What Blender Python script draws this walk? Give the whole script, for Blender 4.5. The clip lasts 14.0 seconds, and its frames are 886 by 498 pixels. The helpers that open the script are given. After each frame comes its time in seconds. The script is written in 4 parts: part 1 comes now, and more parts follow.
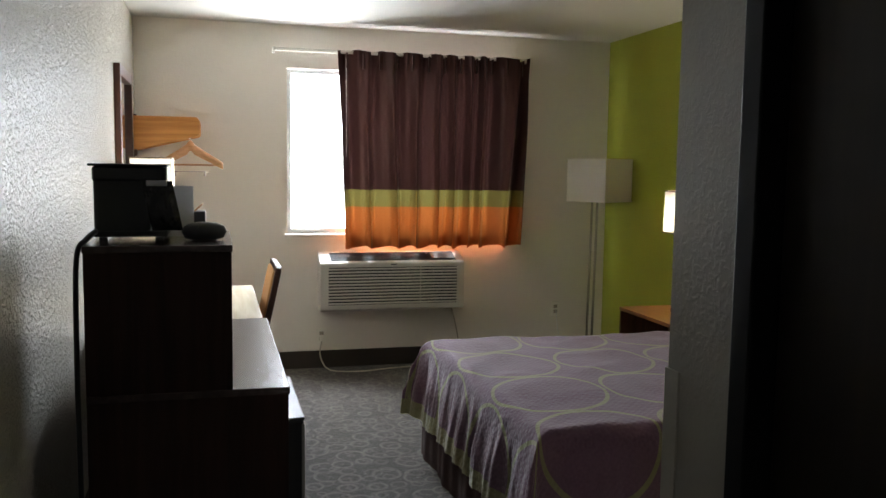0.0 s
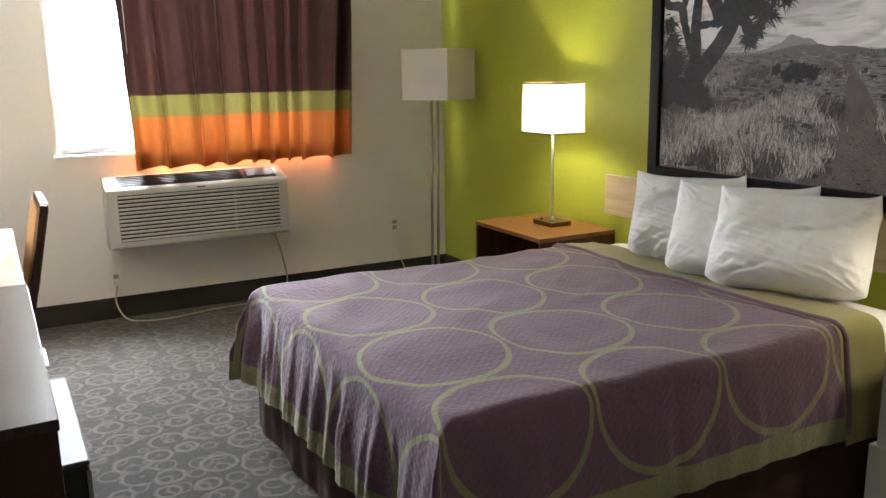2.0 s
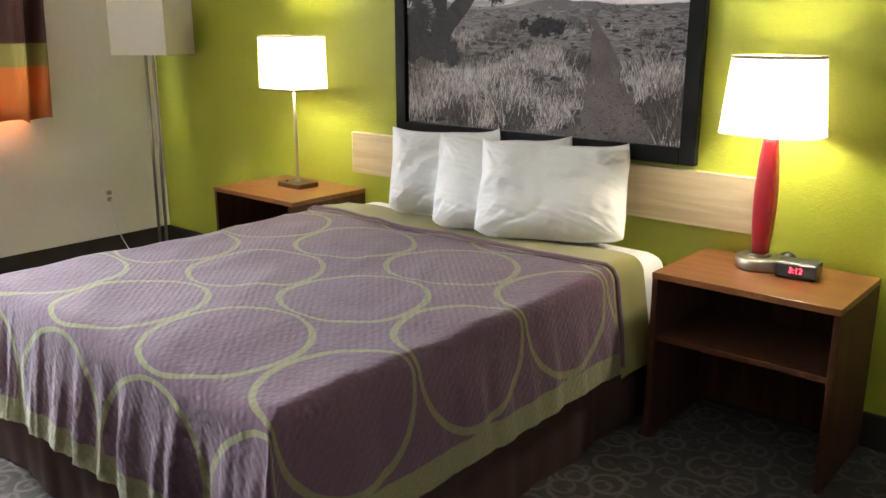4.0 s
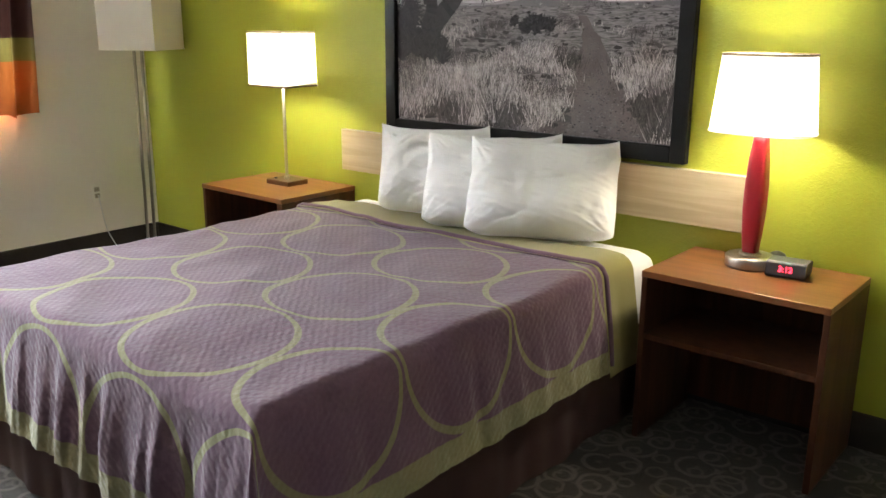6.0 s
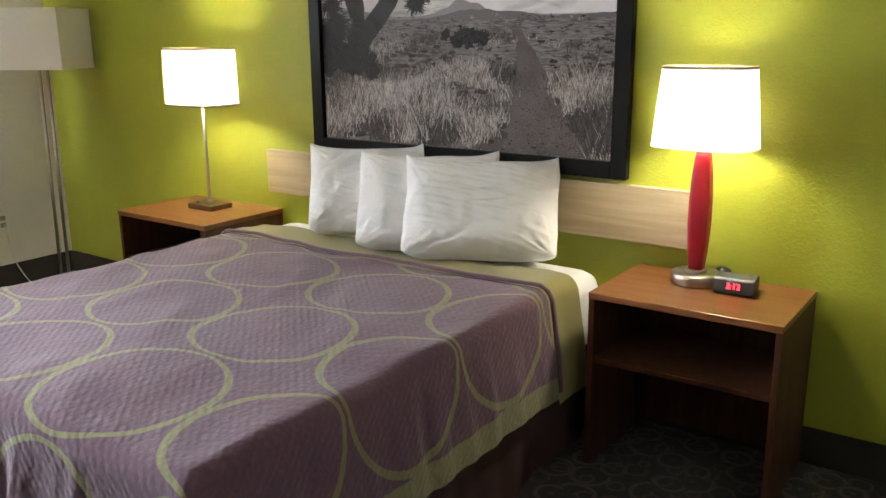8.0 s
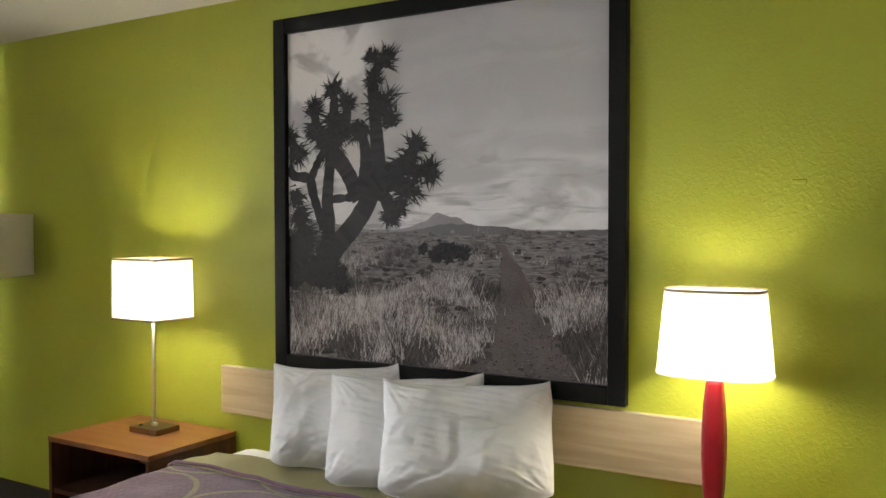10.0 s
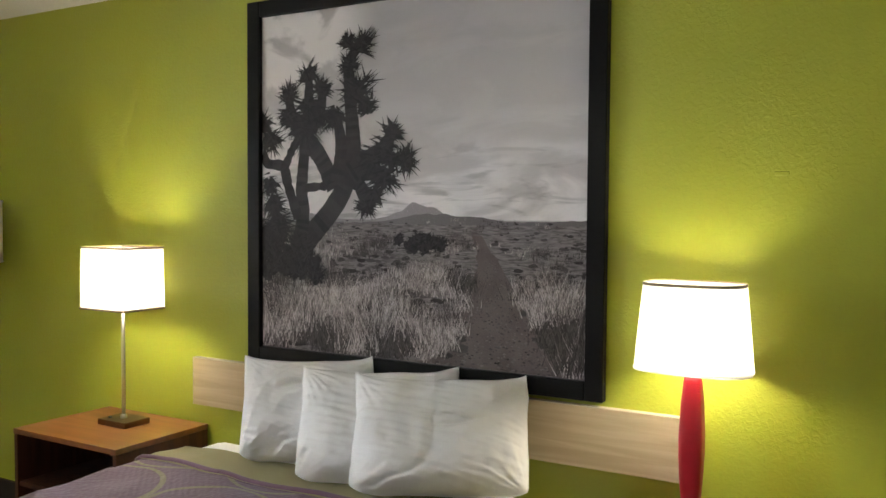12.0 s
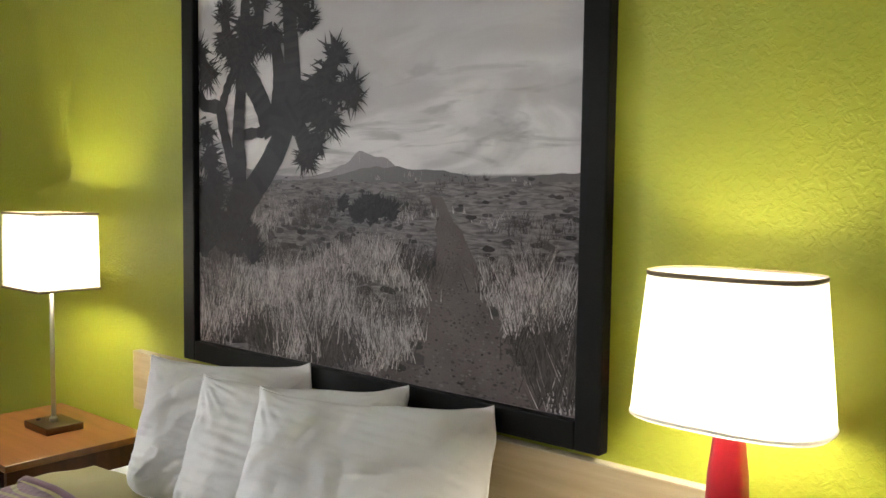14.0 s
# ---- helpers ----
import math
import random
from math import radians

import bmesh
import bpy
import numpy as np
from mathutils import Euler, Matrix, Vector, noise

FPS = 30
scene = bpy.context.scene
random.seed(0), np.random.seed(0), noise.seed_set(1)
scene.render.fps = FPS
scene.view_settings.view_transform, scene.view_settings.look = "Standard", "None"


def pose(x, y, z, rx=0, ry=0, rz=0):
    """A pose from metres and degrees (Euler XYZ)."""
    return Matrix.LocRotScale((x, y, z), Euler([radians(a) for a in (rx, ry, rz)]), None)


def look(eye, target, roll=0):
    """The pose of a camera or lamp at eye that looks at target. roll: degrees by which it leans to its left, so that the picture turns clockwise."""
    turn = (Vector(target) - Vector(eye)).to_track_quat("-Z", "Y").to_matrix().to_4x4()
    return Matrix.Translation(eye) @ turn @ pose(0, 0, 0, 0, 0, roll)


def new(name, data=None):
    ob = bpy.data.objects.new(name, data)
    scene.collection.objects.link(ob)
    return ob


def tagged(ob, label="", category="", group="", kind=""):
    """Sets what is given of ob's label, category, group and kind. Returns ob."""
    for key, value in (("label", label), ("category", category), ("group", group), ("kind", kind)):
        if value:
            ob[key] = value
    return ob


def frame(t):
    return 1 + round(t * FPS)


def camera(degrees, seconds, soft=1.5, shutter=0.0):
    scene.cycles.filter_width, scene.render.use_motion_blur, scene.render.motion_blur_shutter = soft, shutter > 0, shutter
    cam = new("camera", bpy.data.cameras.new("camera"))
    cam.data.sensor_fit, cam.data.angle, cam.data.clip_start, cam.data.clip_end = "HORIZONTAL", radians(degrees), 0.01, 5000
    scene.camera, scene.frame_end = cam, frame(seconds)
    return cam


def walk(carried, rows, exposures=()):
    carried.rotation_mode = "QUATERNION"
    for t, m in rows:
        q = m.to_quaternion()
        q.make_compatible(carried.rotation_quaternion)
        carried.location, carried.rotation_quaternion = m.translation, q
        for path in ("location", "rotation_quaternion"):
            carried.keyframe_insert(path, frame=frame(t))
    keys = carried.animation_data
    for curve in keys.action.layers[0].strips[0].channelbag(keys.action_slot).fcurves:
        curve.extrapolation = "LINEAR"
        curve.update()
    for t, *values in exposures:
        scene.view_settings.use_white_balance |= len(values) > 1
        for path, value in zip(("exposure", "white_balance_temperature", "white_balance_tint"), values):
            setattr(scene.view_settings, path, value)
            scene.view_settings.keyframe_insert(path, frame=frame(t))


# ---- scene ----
cam = camera(55.3, 14.0)
PATH = [
    (0, (-2.985, -6.152, 1.475), (-2.467, -4.229, 1.285), 0.8),
    (0.5, (-2.944, -6.078, 1.453), (-2.437, -4.156, 1.226), 1.1),
    (1, (-2.951, -5.808, 1.437), (-2.367, -3.913, 1.183), 0.9),
    (1.2, (-2.955, -5.708, 1.45), (-2.354, -3.828, 1.135), 0.0),
    (1.5, (-2.952, -5.521, 1.426), (-2.323, -3.663, 1.035), -0.8),
    (1.8, (-2.885, -5.36, 1.423), (-2.105, -3.558, 1.046), -1.3),
    (2, (-2.836, -5.266, 1.44), (-1.914, -3.541, 1.022), -1.0),
    (2.2, (-2.828, -5.156, 1.449), (-1.733, -3.538, 1.02), 0.1),
    (2.5, (-2.859, -5.074, 1.426), (-1.526, -3.648, 0.99), -0.4),
    (3, (-2.911, -4.975, 1.419), (-1.456, -3.687, 0.948), -0.3),
    (3.5, (-2.944, -4.956, 1.415), (-1.487, -3.688, 0.898), -0.2),
    (3.7, (-2.957, -4.949, 1.418), (-1.497, -3.683, 0.9), -0.2),
    (6, (-2.932, -4.944, 1.406), (-1.458, -3.695, 0.887), 0.2),
    (6.5, (-2.924, -4.942, 1.419), (-1.446, -3.698, 0.902), 0.1),
    (7, (-2.918, -4.931, 1.411), (-1.42, -3.707, 0.903), 0.3),
    (7.2, (-2.925, -4.917, 1.413), (-1.4, -3.727, 0.905), 0.4),
    (9.3, (-2.646, -4.565, 1.475), (-0.963, -3.534, 1.155), -0.9),
    (9.5, (-2.676, -4.535, 1.493), (-0.974, -3.507, 1.281), -0.6),
    (10, (-2.692, -4.533, 1.506), (-0.975, -3.509, 1.446), -0.1),
    (10.5, (-2.707, -4.521, 1.511), (-0.971, -3.53, 1.442), 0.2),
    (11, (-2.688, -4.532, 1.511), (-0.957, -3.532, 1.44), 0.4),
    (11.5, (-2.668, -4.532, 1.504), (-0.934, -3.539, 1.43), 0.5),
    (12, (-2.609, -4.531, 1.506), (-0.878, -3.534, 1.423), 0.4),
    (12.5, (-2.518, -4.513, 1.472), (-0.799, -3.494, 1.382), 0.4),
    (13, (-2.245, -4.454, 1.415), (-0.544, -3.404, 1.349), -0.6),
    (13.5, (-1.908, -4.427, 1.433), (-0.26, -3.297, 1.346), -0.7),
    (14, (-1.547, -4.488, 1.441), (-0.022, -3.201, 1.309), 0.7),
]
walk(cam, [(t, look(eye, target, roll)) for t, eye, target, roll in PATH],
     exposures=[(0.0, -0.7), (0.5, -0.45), (1.0, -0.12), (1.5, 0.05), (2.0, 0.2), (2.5, 0.28), (3.0, 0.46), (3.5, 0.58), (6.0, 0.64), (7.2, 0.6), (9.5, 0.08), (14.0, 0.1)])

# ---- world and lights ----
world = bpy.data.worlds.new("world")
scene.world = world
world.use_nodes = True
wn = world.node_tree.nodes
sky = wn.new("ShaderNodeTexSky")
sky.sky_type, sky.sun_disc = "NISHITA", False
sky.sun_elevation, sky.sun_rotation = radians(50), radians(160)
world.node_tree.links.new(sky.outputs[0], wn["Background"].inputs[0])
wn["Background"].inputs[1].default_value = 0.15


def lamp(name, kind, place, power, colour, size=0.1, aim=None, size_y=None):
    data = bpy.data.lights.new(name, kind)
    data.energy, data.color = power, colour
    ob = new(name, data)
    ob.location = place
    if kind == "AREA":
        data.shape, data.size, data.size_y = "RECTANGLE", size, size_y or size
        ob.matrix_world = look(place, aim)
    elif kind == "SUN":
        data.angle = size
        ob.matrix_world = look(place, aim)
    else:
        data.shadow_soft_size = size
    return ob


WIN_X0, WIN_X1, WIN_Z0, WIN_Z1 = -2.488, -0.86, 0.99, 2.165
lamp("sun", "SUN", (-1, 8, 10), 3.0, (1, 0.95, 0.88), radians(0.5), (-2.2, 11, 0))
lamp("window_daylight", "AREA", (-1.685, 0.2, 1.555), 520, (0.88, 0.935, 1.0), 1.62, (-1.685, -2, 1.4), 1.14)
lamp("window_skylight", "AREA", (-1.9, 0.85, 2.55), 620, (0.80, 0.89, 1.0), 1.6, (-1.7, -2.2, 0.4), 1.0)

# ---- materials ----


def mat(name, colour, rough=0.6, metal=0.0, spec=0.5, vary=0.12, scale=6.0, bump=0.0, bump_scale=120.0, sheen=0.0, coat=0.0):
    m = bpy.data.materials.new(name)
    m.use_nodes = True
    n, l = m.node_tree.nodes, m.node_tree.links
    b = n["Principled BSDF"]
    b.inputs["Roughness"].default_value, b.inputs["Metallic"].default_value = rough, metal
    b.inputs["Specular IOR Level"].default_value = spec
    b.inputs["Sheen Weight"].default_value, b.inputs["Coat Weight"].default_value = sheen, coat
    tc = n.new("ShaderNodeTexCoord")
    big, fine = n.new("ShaderNodeTexNoise"), n.new("ShaderNodeTexNoise")
    big.inputs["Scale"].default_value, fine.inputs["Scale"].default_value = scale * 0.4, scale * 14
    add = n.new("ShaderNodeMix")
    add.data_type = "FLOAT"
    add.inputs[0].default_value = 0.4
    mix = n.new("ShaderNodeMix")
    mix.data_type = "RGBA"
    mix.inputs[6].default_value = (*[c * (1 - vary) for c in colour], 1)
    mix.inputs[7].default_value = (*[min(1, c * (1 + vary)) for c in colour], 1)
    for t in (big, fine):
        l.new(tc.outputs["Object"], t.inputs["Vector"])
    l.new(big.outputs[0], add.inputs[2])
    l.new(fine.outputs[0], add.inputs[3])
    l.new(add.outputs[0], mix.inputs[0])
    l.new(mix.outputs[2], b.inputs["Base Color"])
    if bump:
        t, bp = n.new("ShaderNodeTexNoise"), n.new("ShaderNodeBump")
        t.inputs["Scale"].default_value, t.inputs["Detail"].default_value = bump_scale, 4
        bp.inputs["Strength"].default_value, bp.inputs["Distance"].default_value = bump, 0.01
        l.new(tc.outputs["Object"], t.inputs["Vector"])
        l.new(t.outputs[0], bp.inputs["Height"])
        l.new(bp.outputs[0], b.inputs["Normal"])
    return m


def tools(m):
    """Short hands for adding nodes to a material."""
    n, l = m.node_tree.nodes, m.node_tree.links

    def put(socket, value):
        if isinstance(value, (int, float)):
            socket.default_value = value
        elif isinstance(value, tuple):
            socket.default_value = value
        else:
            l.new(value, socket)

    def calc(op, a, b=0.0, c=0.0):
        q = n.new("ShaderNodeMath")
        q.operation = op
        for k, v in enumerate((a, b, c)):
            put(q.inputs[k], v)
        return q.outputs[0]

    def blend(f, a, b):
        q = n.new("ShaderNodeMix")
        q.data_type = "RGBA"
        put(q.inputs[0], f), put(q.inputs[6], a), put(q.inputs[7], b)
        return q.outputs[2]

    def step(x, lo, hi):
        q = n.new("ShaderNodeMapRange")
        q.interpolation_type = "SMOOTHSTEP"
        put(q.inputs[0], x), put(q.inputs[1], lo), put(q.inputs[2], hi)
        return q.outputs[0]
    return n, l, put, calc, blend, step


def wood(name, dark, light, axis=0, rough=0.4, stretch=14.0, scale=2.2, coat=0.0):
    m = mat(name, light, rough, coat=coat)
    n, l, put, calc, blend, step = tools(m)
    b = n["Principled BSDF"]
    tc, mp, t = n.new("ShaderNodeTexCoord"), n.new("ShaderNodeMapping"), n.new("ShaderNodeTexNoise")
    s = [stretch] * 3
    s[axis] = 1.0
    mp.inputs["Scale"].default_value = s
    t.inputs["Scale"].default_value, t.inputs["Detail"].default_value, t.inputs["Distortion"].default_value = scale, 6, 0.6
    l.new(tc.outputs["Object"], mp.inputs[0])
    l.new(mp.outputs[0], t.inputs["Vector"])
    col = blend(step(t.outputs[0], 0.3, 0.7), (*dark, 1), (*light, 1))
    l.new(col, b.inputs["Base Color"])
    bp = n.new("ShaderNodeBump")
    bp.inputs["Strength"].default_value, bp.inputs["Distance"].default_value = 0.08, 0.003
    l.new(t.outputs[0], bp.inputs["Height"])
    l.new(bp.outputs[0], b.inputs["Normal"])
    return m


def plaster(name, colour, rough, height=0.35, size=55.0):
    """Painted wall with a rolled, orange-peel texture."""
    m = mat(name, colour, rough, vary=0.05, scale=2.0)
    n, l, put, calc, blend, step = tools(m)
    tc, a, c = n.new("ShaderNodeTexCoord"), n.new("ShaderNodeTexNoise"), n.new("ShaderNodeTexNoise")
    a.inputs["Scale"].default_value, a.inputs["Detail"].default_value, a.inputs["Distortion"].default_value = size, 3, 0.7
    c.inputs["Scale"].default_value, c.inputs["Detail"].default_value = size * 0.3, 2
    for t in (a, c):
        l.new(tc.outputs["Object"], t.inputs["Vector"])
    h = calc("ADD", step(a.outputs[0], 0.42, 0.62), calc("MULTIPLY", c.outputs[0], 0.8))
    bp = n.new("ShaderNodeBump")
    bp.inputs["Strength"].default_value, bp.inputs["Distance"].default_value = height, 0.004
    l.new(h, bp.inputs["Height"])
    l.new(bp.outputs[0], n["Principled BSDF"].inputs["Normal"])
    return m


def carpet_material():
    m = mat("carpet", (0.09, 0.08, 0.075), 0.95, spec=0.1, sheen=0.2)
    n, l, put, calc, blend, step = tools(m)
    tc = n.new("ShaderNodeTexCoord")
    wob = n.new("ShaderNodeTexNoise")
    wob.inputs["Scale"].default_value = 30
    l.new(tc.outputs["Object"], wob.inputs["Vector"])
    off = n.new("ShaderNodeVectorMath")
    off.operation = "MULTIPLY_ADD"
    l.new(wob.outputs["Color"], off.inputs[0])
    off.inputs[1].default_value = (0.012, 0.012, 0)
    l.new(tc.outputs["Object"], off.inputs[2])
    total = None
    for scale, lo, shift in ((7.0, 0.3, 0.0), (9.5, 0.2, 3.7)):
        mp, v = n.new("ShaderNodeMapping"), n.new("ShaderNodeTexVoronoi")
        mp.inputs["Location"].default_value = (shift, shift * 0.6, 0)
        v.voronoi_dimensions, v.inputs["Randomness"].default_value = "2D", 0.75
        v.inputs["Scale"].default_value = scale
        l.new(off.outputs[0], mp.inputs[0])
        l.new(mp.outputs[0], v.inputs["Vector"])
        sep = n.new("ShaderNodeSeparateColor")
        l.new(v.outputs["Color"], sep.inputs[0])
        r = calc("MULTIPLY_ADD", sep.outputs[0], 0.26, lo - 0.06)
        d = calc("ABSOLUTE", calc("SUBTRACT", v.outputs["Distance"], r))
        ring = calc("SUBTRACT", 1.0, step(d, 0.03, 0.075))
        dot = calc("MULTIPLY", calc("SUBTRACT", 1.0, step(v.outputs["Distance"], 0.04, 0.09)), 0.7)
        total = calc("MAXIMUM", ring, dot) if total is None else calc("MAXIMUM", total, calc("MULTIPLY", ring, 0.75))
    pile = n.new("ShaderNodeTexNoise")
    pile.inputs["Scale"].default_value, pile.inputs["Detail"].default_value = 260, 3
    l.new(tc.outputs["Object"], pile.inputs["Vector"])
    f = calc("MULTIPLY", total, calc("MULTIPLY_ADD", pile.outputs[0], 1.0, 0.25))
    base = blend(pile.outputs[0], (0.011, 0.008, 0.006, 1), (0.036, 0.027, 0.021, 1))
    l.new(blend(f, base, (0.105, 0.091, 0.075, 1)), n["Principled BSDF"].inputs["Base Color"])
    bp = n.new("ShaderNodeBump")
    bp.inputs["Strength"].default_value, bp.inputs["Distance"].default_value = 0.6, 0.004
    l.new(pile.outputs[0], bp.inputs["Height"])
    l.new(bp.outputs[0], n["Principled BSDF"].inputs["Normal"])
    return m


RING_A, RING_B, RING_RX, RING_RY = 0.465, 0.485, 0.222, 0.232


def spread_material():
    """Mauve quilt with a net of linked olive rings and an olive hem, in metres of cloth."""
    m = mat("bedspread_cloth", (0.2, 0.13, 0.18), 0.85, spec=0.2, sheen=0.25)
    n, l, put, calc, blend, step = tools(m)
    uv = n.new("ShaderNodeUVMap")
    uv.uv_map = "cloth"
    sep = n.new("ShaderNodeSeparateXYZ")
    l.new(uv.outputs[0], sep.inputs[0])
    u, v = sep.outputs[0], sep.outputs[1]
    line = None
    for k in (0.0,):
        a = calc("MULTIPLY", calc("SUBTRACT", calc("FRACT", calc("ADD", calc("DIVIDE", u, RING_A), 0.5 + k + SHIFT_U)), 0.5), RING_A / RING_RX)
        b = calc("MULTIPLY", calc("SUBTRACT", calc("FRACT", calc("ADD", calc("DIVIDE", v, RING_B), 0.5 + k + SHIFT_V)), 0.5), RING_B / RING_RY)
        r = calc("SQRT", calc("ADD", calc("MULTIPLY", a, a), calc("MULTIPLY", b, b)))
        d = calc("ABSOLUTE", calc("SUBTRACT", r, 1.0))
        # the line swells towards the ring's ends
        w = calc("MULTIPLY_ADD", calc("ABSOLUTE", b), 0.026, 0.026)
        one = calc("SUBTRACT", 1.0, step(calc("DIVIDE", d, w), 0.8, 1.2))
        line = one if line is None else calc("MAXIMUM", line, one)
    hem = calc("MAXIMUM", calc("MAXIMUM", step(u, HEM_U0, HEM_U0 + 0.006), step(calc("MULTIPLY", v, -1.0), -HEM_V0, -HEM_V0 + 0.006)), step(v, HEM_V1, HEM_V1 + 0.006))
    olive = calc("MAXIMUM", line, hem)
    weave, tc = n.new("ShaderNodeTexNoise"), n.new("ShaderNodeTexWave")
    weave.inputs["Scale"].default_value = 90
    l.new(uv.outputs[0], weave.inputs["Vector"])
    tc.inputs["Scale"].default_value, tc.inputs["Distortion"].default_value = 22, 2.0
    tc.bands_direction = "DIAGONAL"
    l.new(uv.outputs[0], tc.inputs["Vector"])
    mauve = blend(weave.outputs[0], (0.108, 0.054, 0.083, 1), (0.16, 0.087, 0.126, 1))
    green = blend(weave.outputs[0], (0.175, 0.16, 0.078, 1), (0.25, 0.23, 0.118, 1))
    l.new(blend(olive, mauve, green), n["Principled BSDF"].inputs["Base Color"])
    q = n.new("ShaderNodeTexVoronoi")
    q.inputs["Scale"].default_value = 55
    l.new(uv.outputs[0], q.inputs["Vector"])
    bp = n.new("ShaderNodeBump")
    bp.inputs["Strength"].default_value, bp.inputs["Distance"].default_value = 0.35, 0.006
    l.new(calc("ADD", calc("MULTIPLY", q.outputs["Distance"], -1.0), calc("MULTIPLY", tc.outputs["Fac"], 0.3)), bp.inputs["Height"])
    l.new(bp.outputs[0], n["Principled BSDF"].inputs["Normal"])
    return m


def thin_cloth(name, colour, through_share, rough=0.8, vary=0.1, scale=8.0, bands=False):
    """Cloth that lets part of the light through."""
    m = mat(name, colour, rough, vary=vary, scale=scale, bump=0.15, bump_scale=300, spec=0.2)
    n, l, put, calc, blend, step = tools(m)
    b = n["Principled BSDF"]
    tr, mx = n.new("ShaderNodeBsdfTranslucent"), n.new("ShaderNodeMixShader")
    mx.inputs[0].default_value = through_share
    src = b.inputs["Base Color"].links[0].from_socket
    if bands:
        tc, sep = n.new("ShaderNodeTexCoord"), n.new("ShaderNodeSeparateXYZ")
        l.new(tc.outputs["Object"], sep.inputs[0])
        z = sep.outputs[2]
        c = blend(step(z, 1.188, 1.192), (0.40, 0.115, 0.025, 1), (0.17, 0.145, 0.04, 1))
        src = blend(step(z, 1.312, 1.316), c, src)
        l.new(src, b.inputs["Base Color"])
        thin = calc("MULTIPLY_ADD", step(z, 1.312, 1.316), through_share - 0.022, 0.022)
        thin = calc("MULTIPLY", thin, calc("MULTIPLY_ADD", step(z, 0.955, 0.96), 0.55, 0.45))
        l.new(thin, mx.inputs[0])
    l.new(src, tr.inputs[0])
    l.new(b.outputs[0], mx.inputs[1])
    l.new(tr.outputs[0], mx.inputs[2])
    l.new(mx.outputs[0], n["Material Output"].inputs[0])
    return m


def glass_material():
    m = mat("window_glass", (1, 1, 1), 0.02, vary=0)
    m.node_tree.nodes["Principled BSDF"].inputs["Transmission Weight"].default_value = 1.0
    m.node_tree.nodes["Principled BSDF"].inputs["IOR"].default_value = 1.45
    return m


def glow(name, colour, strength):
    m = mat(name, colour, 0.5)
    b = m.node_tree.nodes["Principled BSDF"]
    b.inputs["Emission Color"].default_value, b.inputs["Emission Strength"].default_value = (*colour, 1), strength
    return m


SHIFT_U, SHIFT_V, HEM_U0, HEM_V0, HEM_V1 = 0.28, 0.655, 2.245, -1.045, 1.045
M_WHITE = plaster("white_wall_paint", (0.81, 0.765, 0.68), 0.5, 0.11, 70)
# satin cream, darkened in colour to stand in for the wall's poor light
M_SIDE = plaster("satin_wall_paint_shaded", (0.46, 0.43, 0.37), 0.25, 1.0, 72)
# the cream again, with passage shade put into the colour; also cuts bounce
M_PASSAGE = plaster("passage_wall_paint_shaded", (0.46, 0.44, 0.39), 0.5, 0.13, 75)
M_GREEN = plaster("green_wall_paint", (0.335, 0.36, 0.03), 0.45, 0.2, 66)
M_CEIL = plaster("stippled_ceiling", (0.66, 0.635, 0.575), 0.8, 0.8, 70)
M_CARPET = carpet_material()
M_BASE = mat("carpet_base", (0.028, 0.021, 0.016), 0.9, vary=0.35, scale=14, bump=0.4, bump_scale=260)
M_SPREAD = spread_material()
M_OLIVE = mat("olive_cloth", (0.235, 0.205, 0.06), 0.8, vary=0.12, scale=20, bump=0.2, bump_scale=200, sheen=0.2)
M_SKIRT = mat("brown_bed_skirt", (0.048, 0.019, 0.015), 0.85, vary=0.15, scale=10, bump=0.2, bump_scale=250)
M_LINEN = mat("white_linen", (0.86, 0.86, 0.86), 0.85, vary=0.03, scale=5, bump=0.22, bump_scale=26, sheen=0.1)
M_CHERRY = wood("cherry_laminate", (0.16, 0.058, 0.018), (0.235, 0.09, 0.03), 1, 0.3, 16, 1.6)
# upright-grain cherry, darkened in colour for the shade on sides and inside
M_CHERRY_SHADED = wood("cherry_laminate_shaded", (0.055, 0.021, 0.011), (0.095, 0.037, 0.018), 2, 0.4, 16, 1.6)
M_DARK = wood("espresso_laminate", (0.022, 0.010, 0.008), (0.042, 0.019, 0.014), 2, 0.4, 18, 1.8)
# glossy tops: espresso lightened in colour for the window light they reflect
M_DARKTOP = wood("espresso_laminate_lit_top", (0.05, 0.035, 0.032), (0.075, 0.052, 0.046), 1, 0.22, 18, 1.8)
M_DESK = wood("pale_desk_laminate", (0.48, 0.42, 0.32), (0.58, 0.52, 0.41), 1, 0.25, 18, 1.8)
for m in (M_DARK, M_CHERRY_SHADED):
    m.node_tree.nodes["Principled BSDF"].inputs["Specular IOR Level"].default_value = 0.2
M_OAK = wood("pale_oak_laminate", (0.40, 0.31, 0.18), (0.50, 0.40, 0.25), 1, 0.45, 22, 1.5)
M_PINE = wood("honey_pine", (0.44, 0.17, 0.035), (0.60, 0.27, 0.07), 0, 0.35, 16, 2.0)
M_HANGER = wood("hanger_wood", (0.38, 0.19, 0.08), (0.52, 0.29, 0.14), 0, 0.4, 16, 3.0)
M_REDWOOD = wood("red_brown_frame", (0.032, 0.011, 0.007), (0.065, 0.022, 0.012), 2, 0.35, 16, 2.0)
M_BLACK = mat("black_frame_paint", (0.005, 0.005, 0.005), 0.5, spec=0.12, vary=0.2, bump=0.05, bump_scale=60)
M_PLASTIC = mat("black_plastic", (0.012, 0.012, 0.013), 0.35, vary=0.2)
M_DARKGREY = mat("dark_grey_plastic", (0.05, 0.05, 0.052), 0.45, vary=0.15)
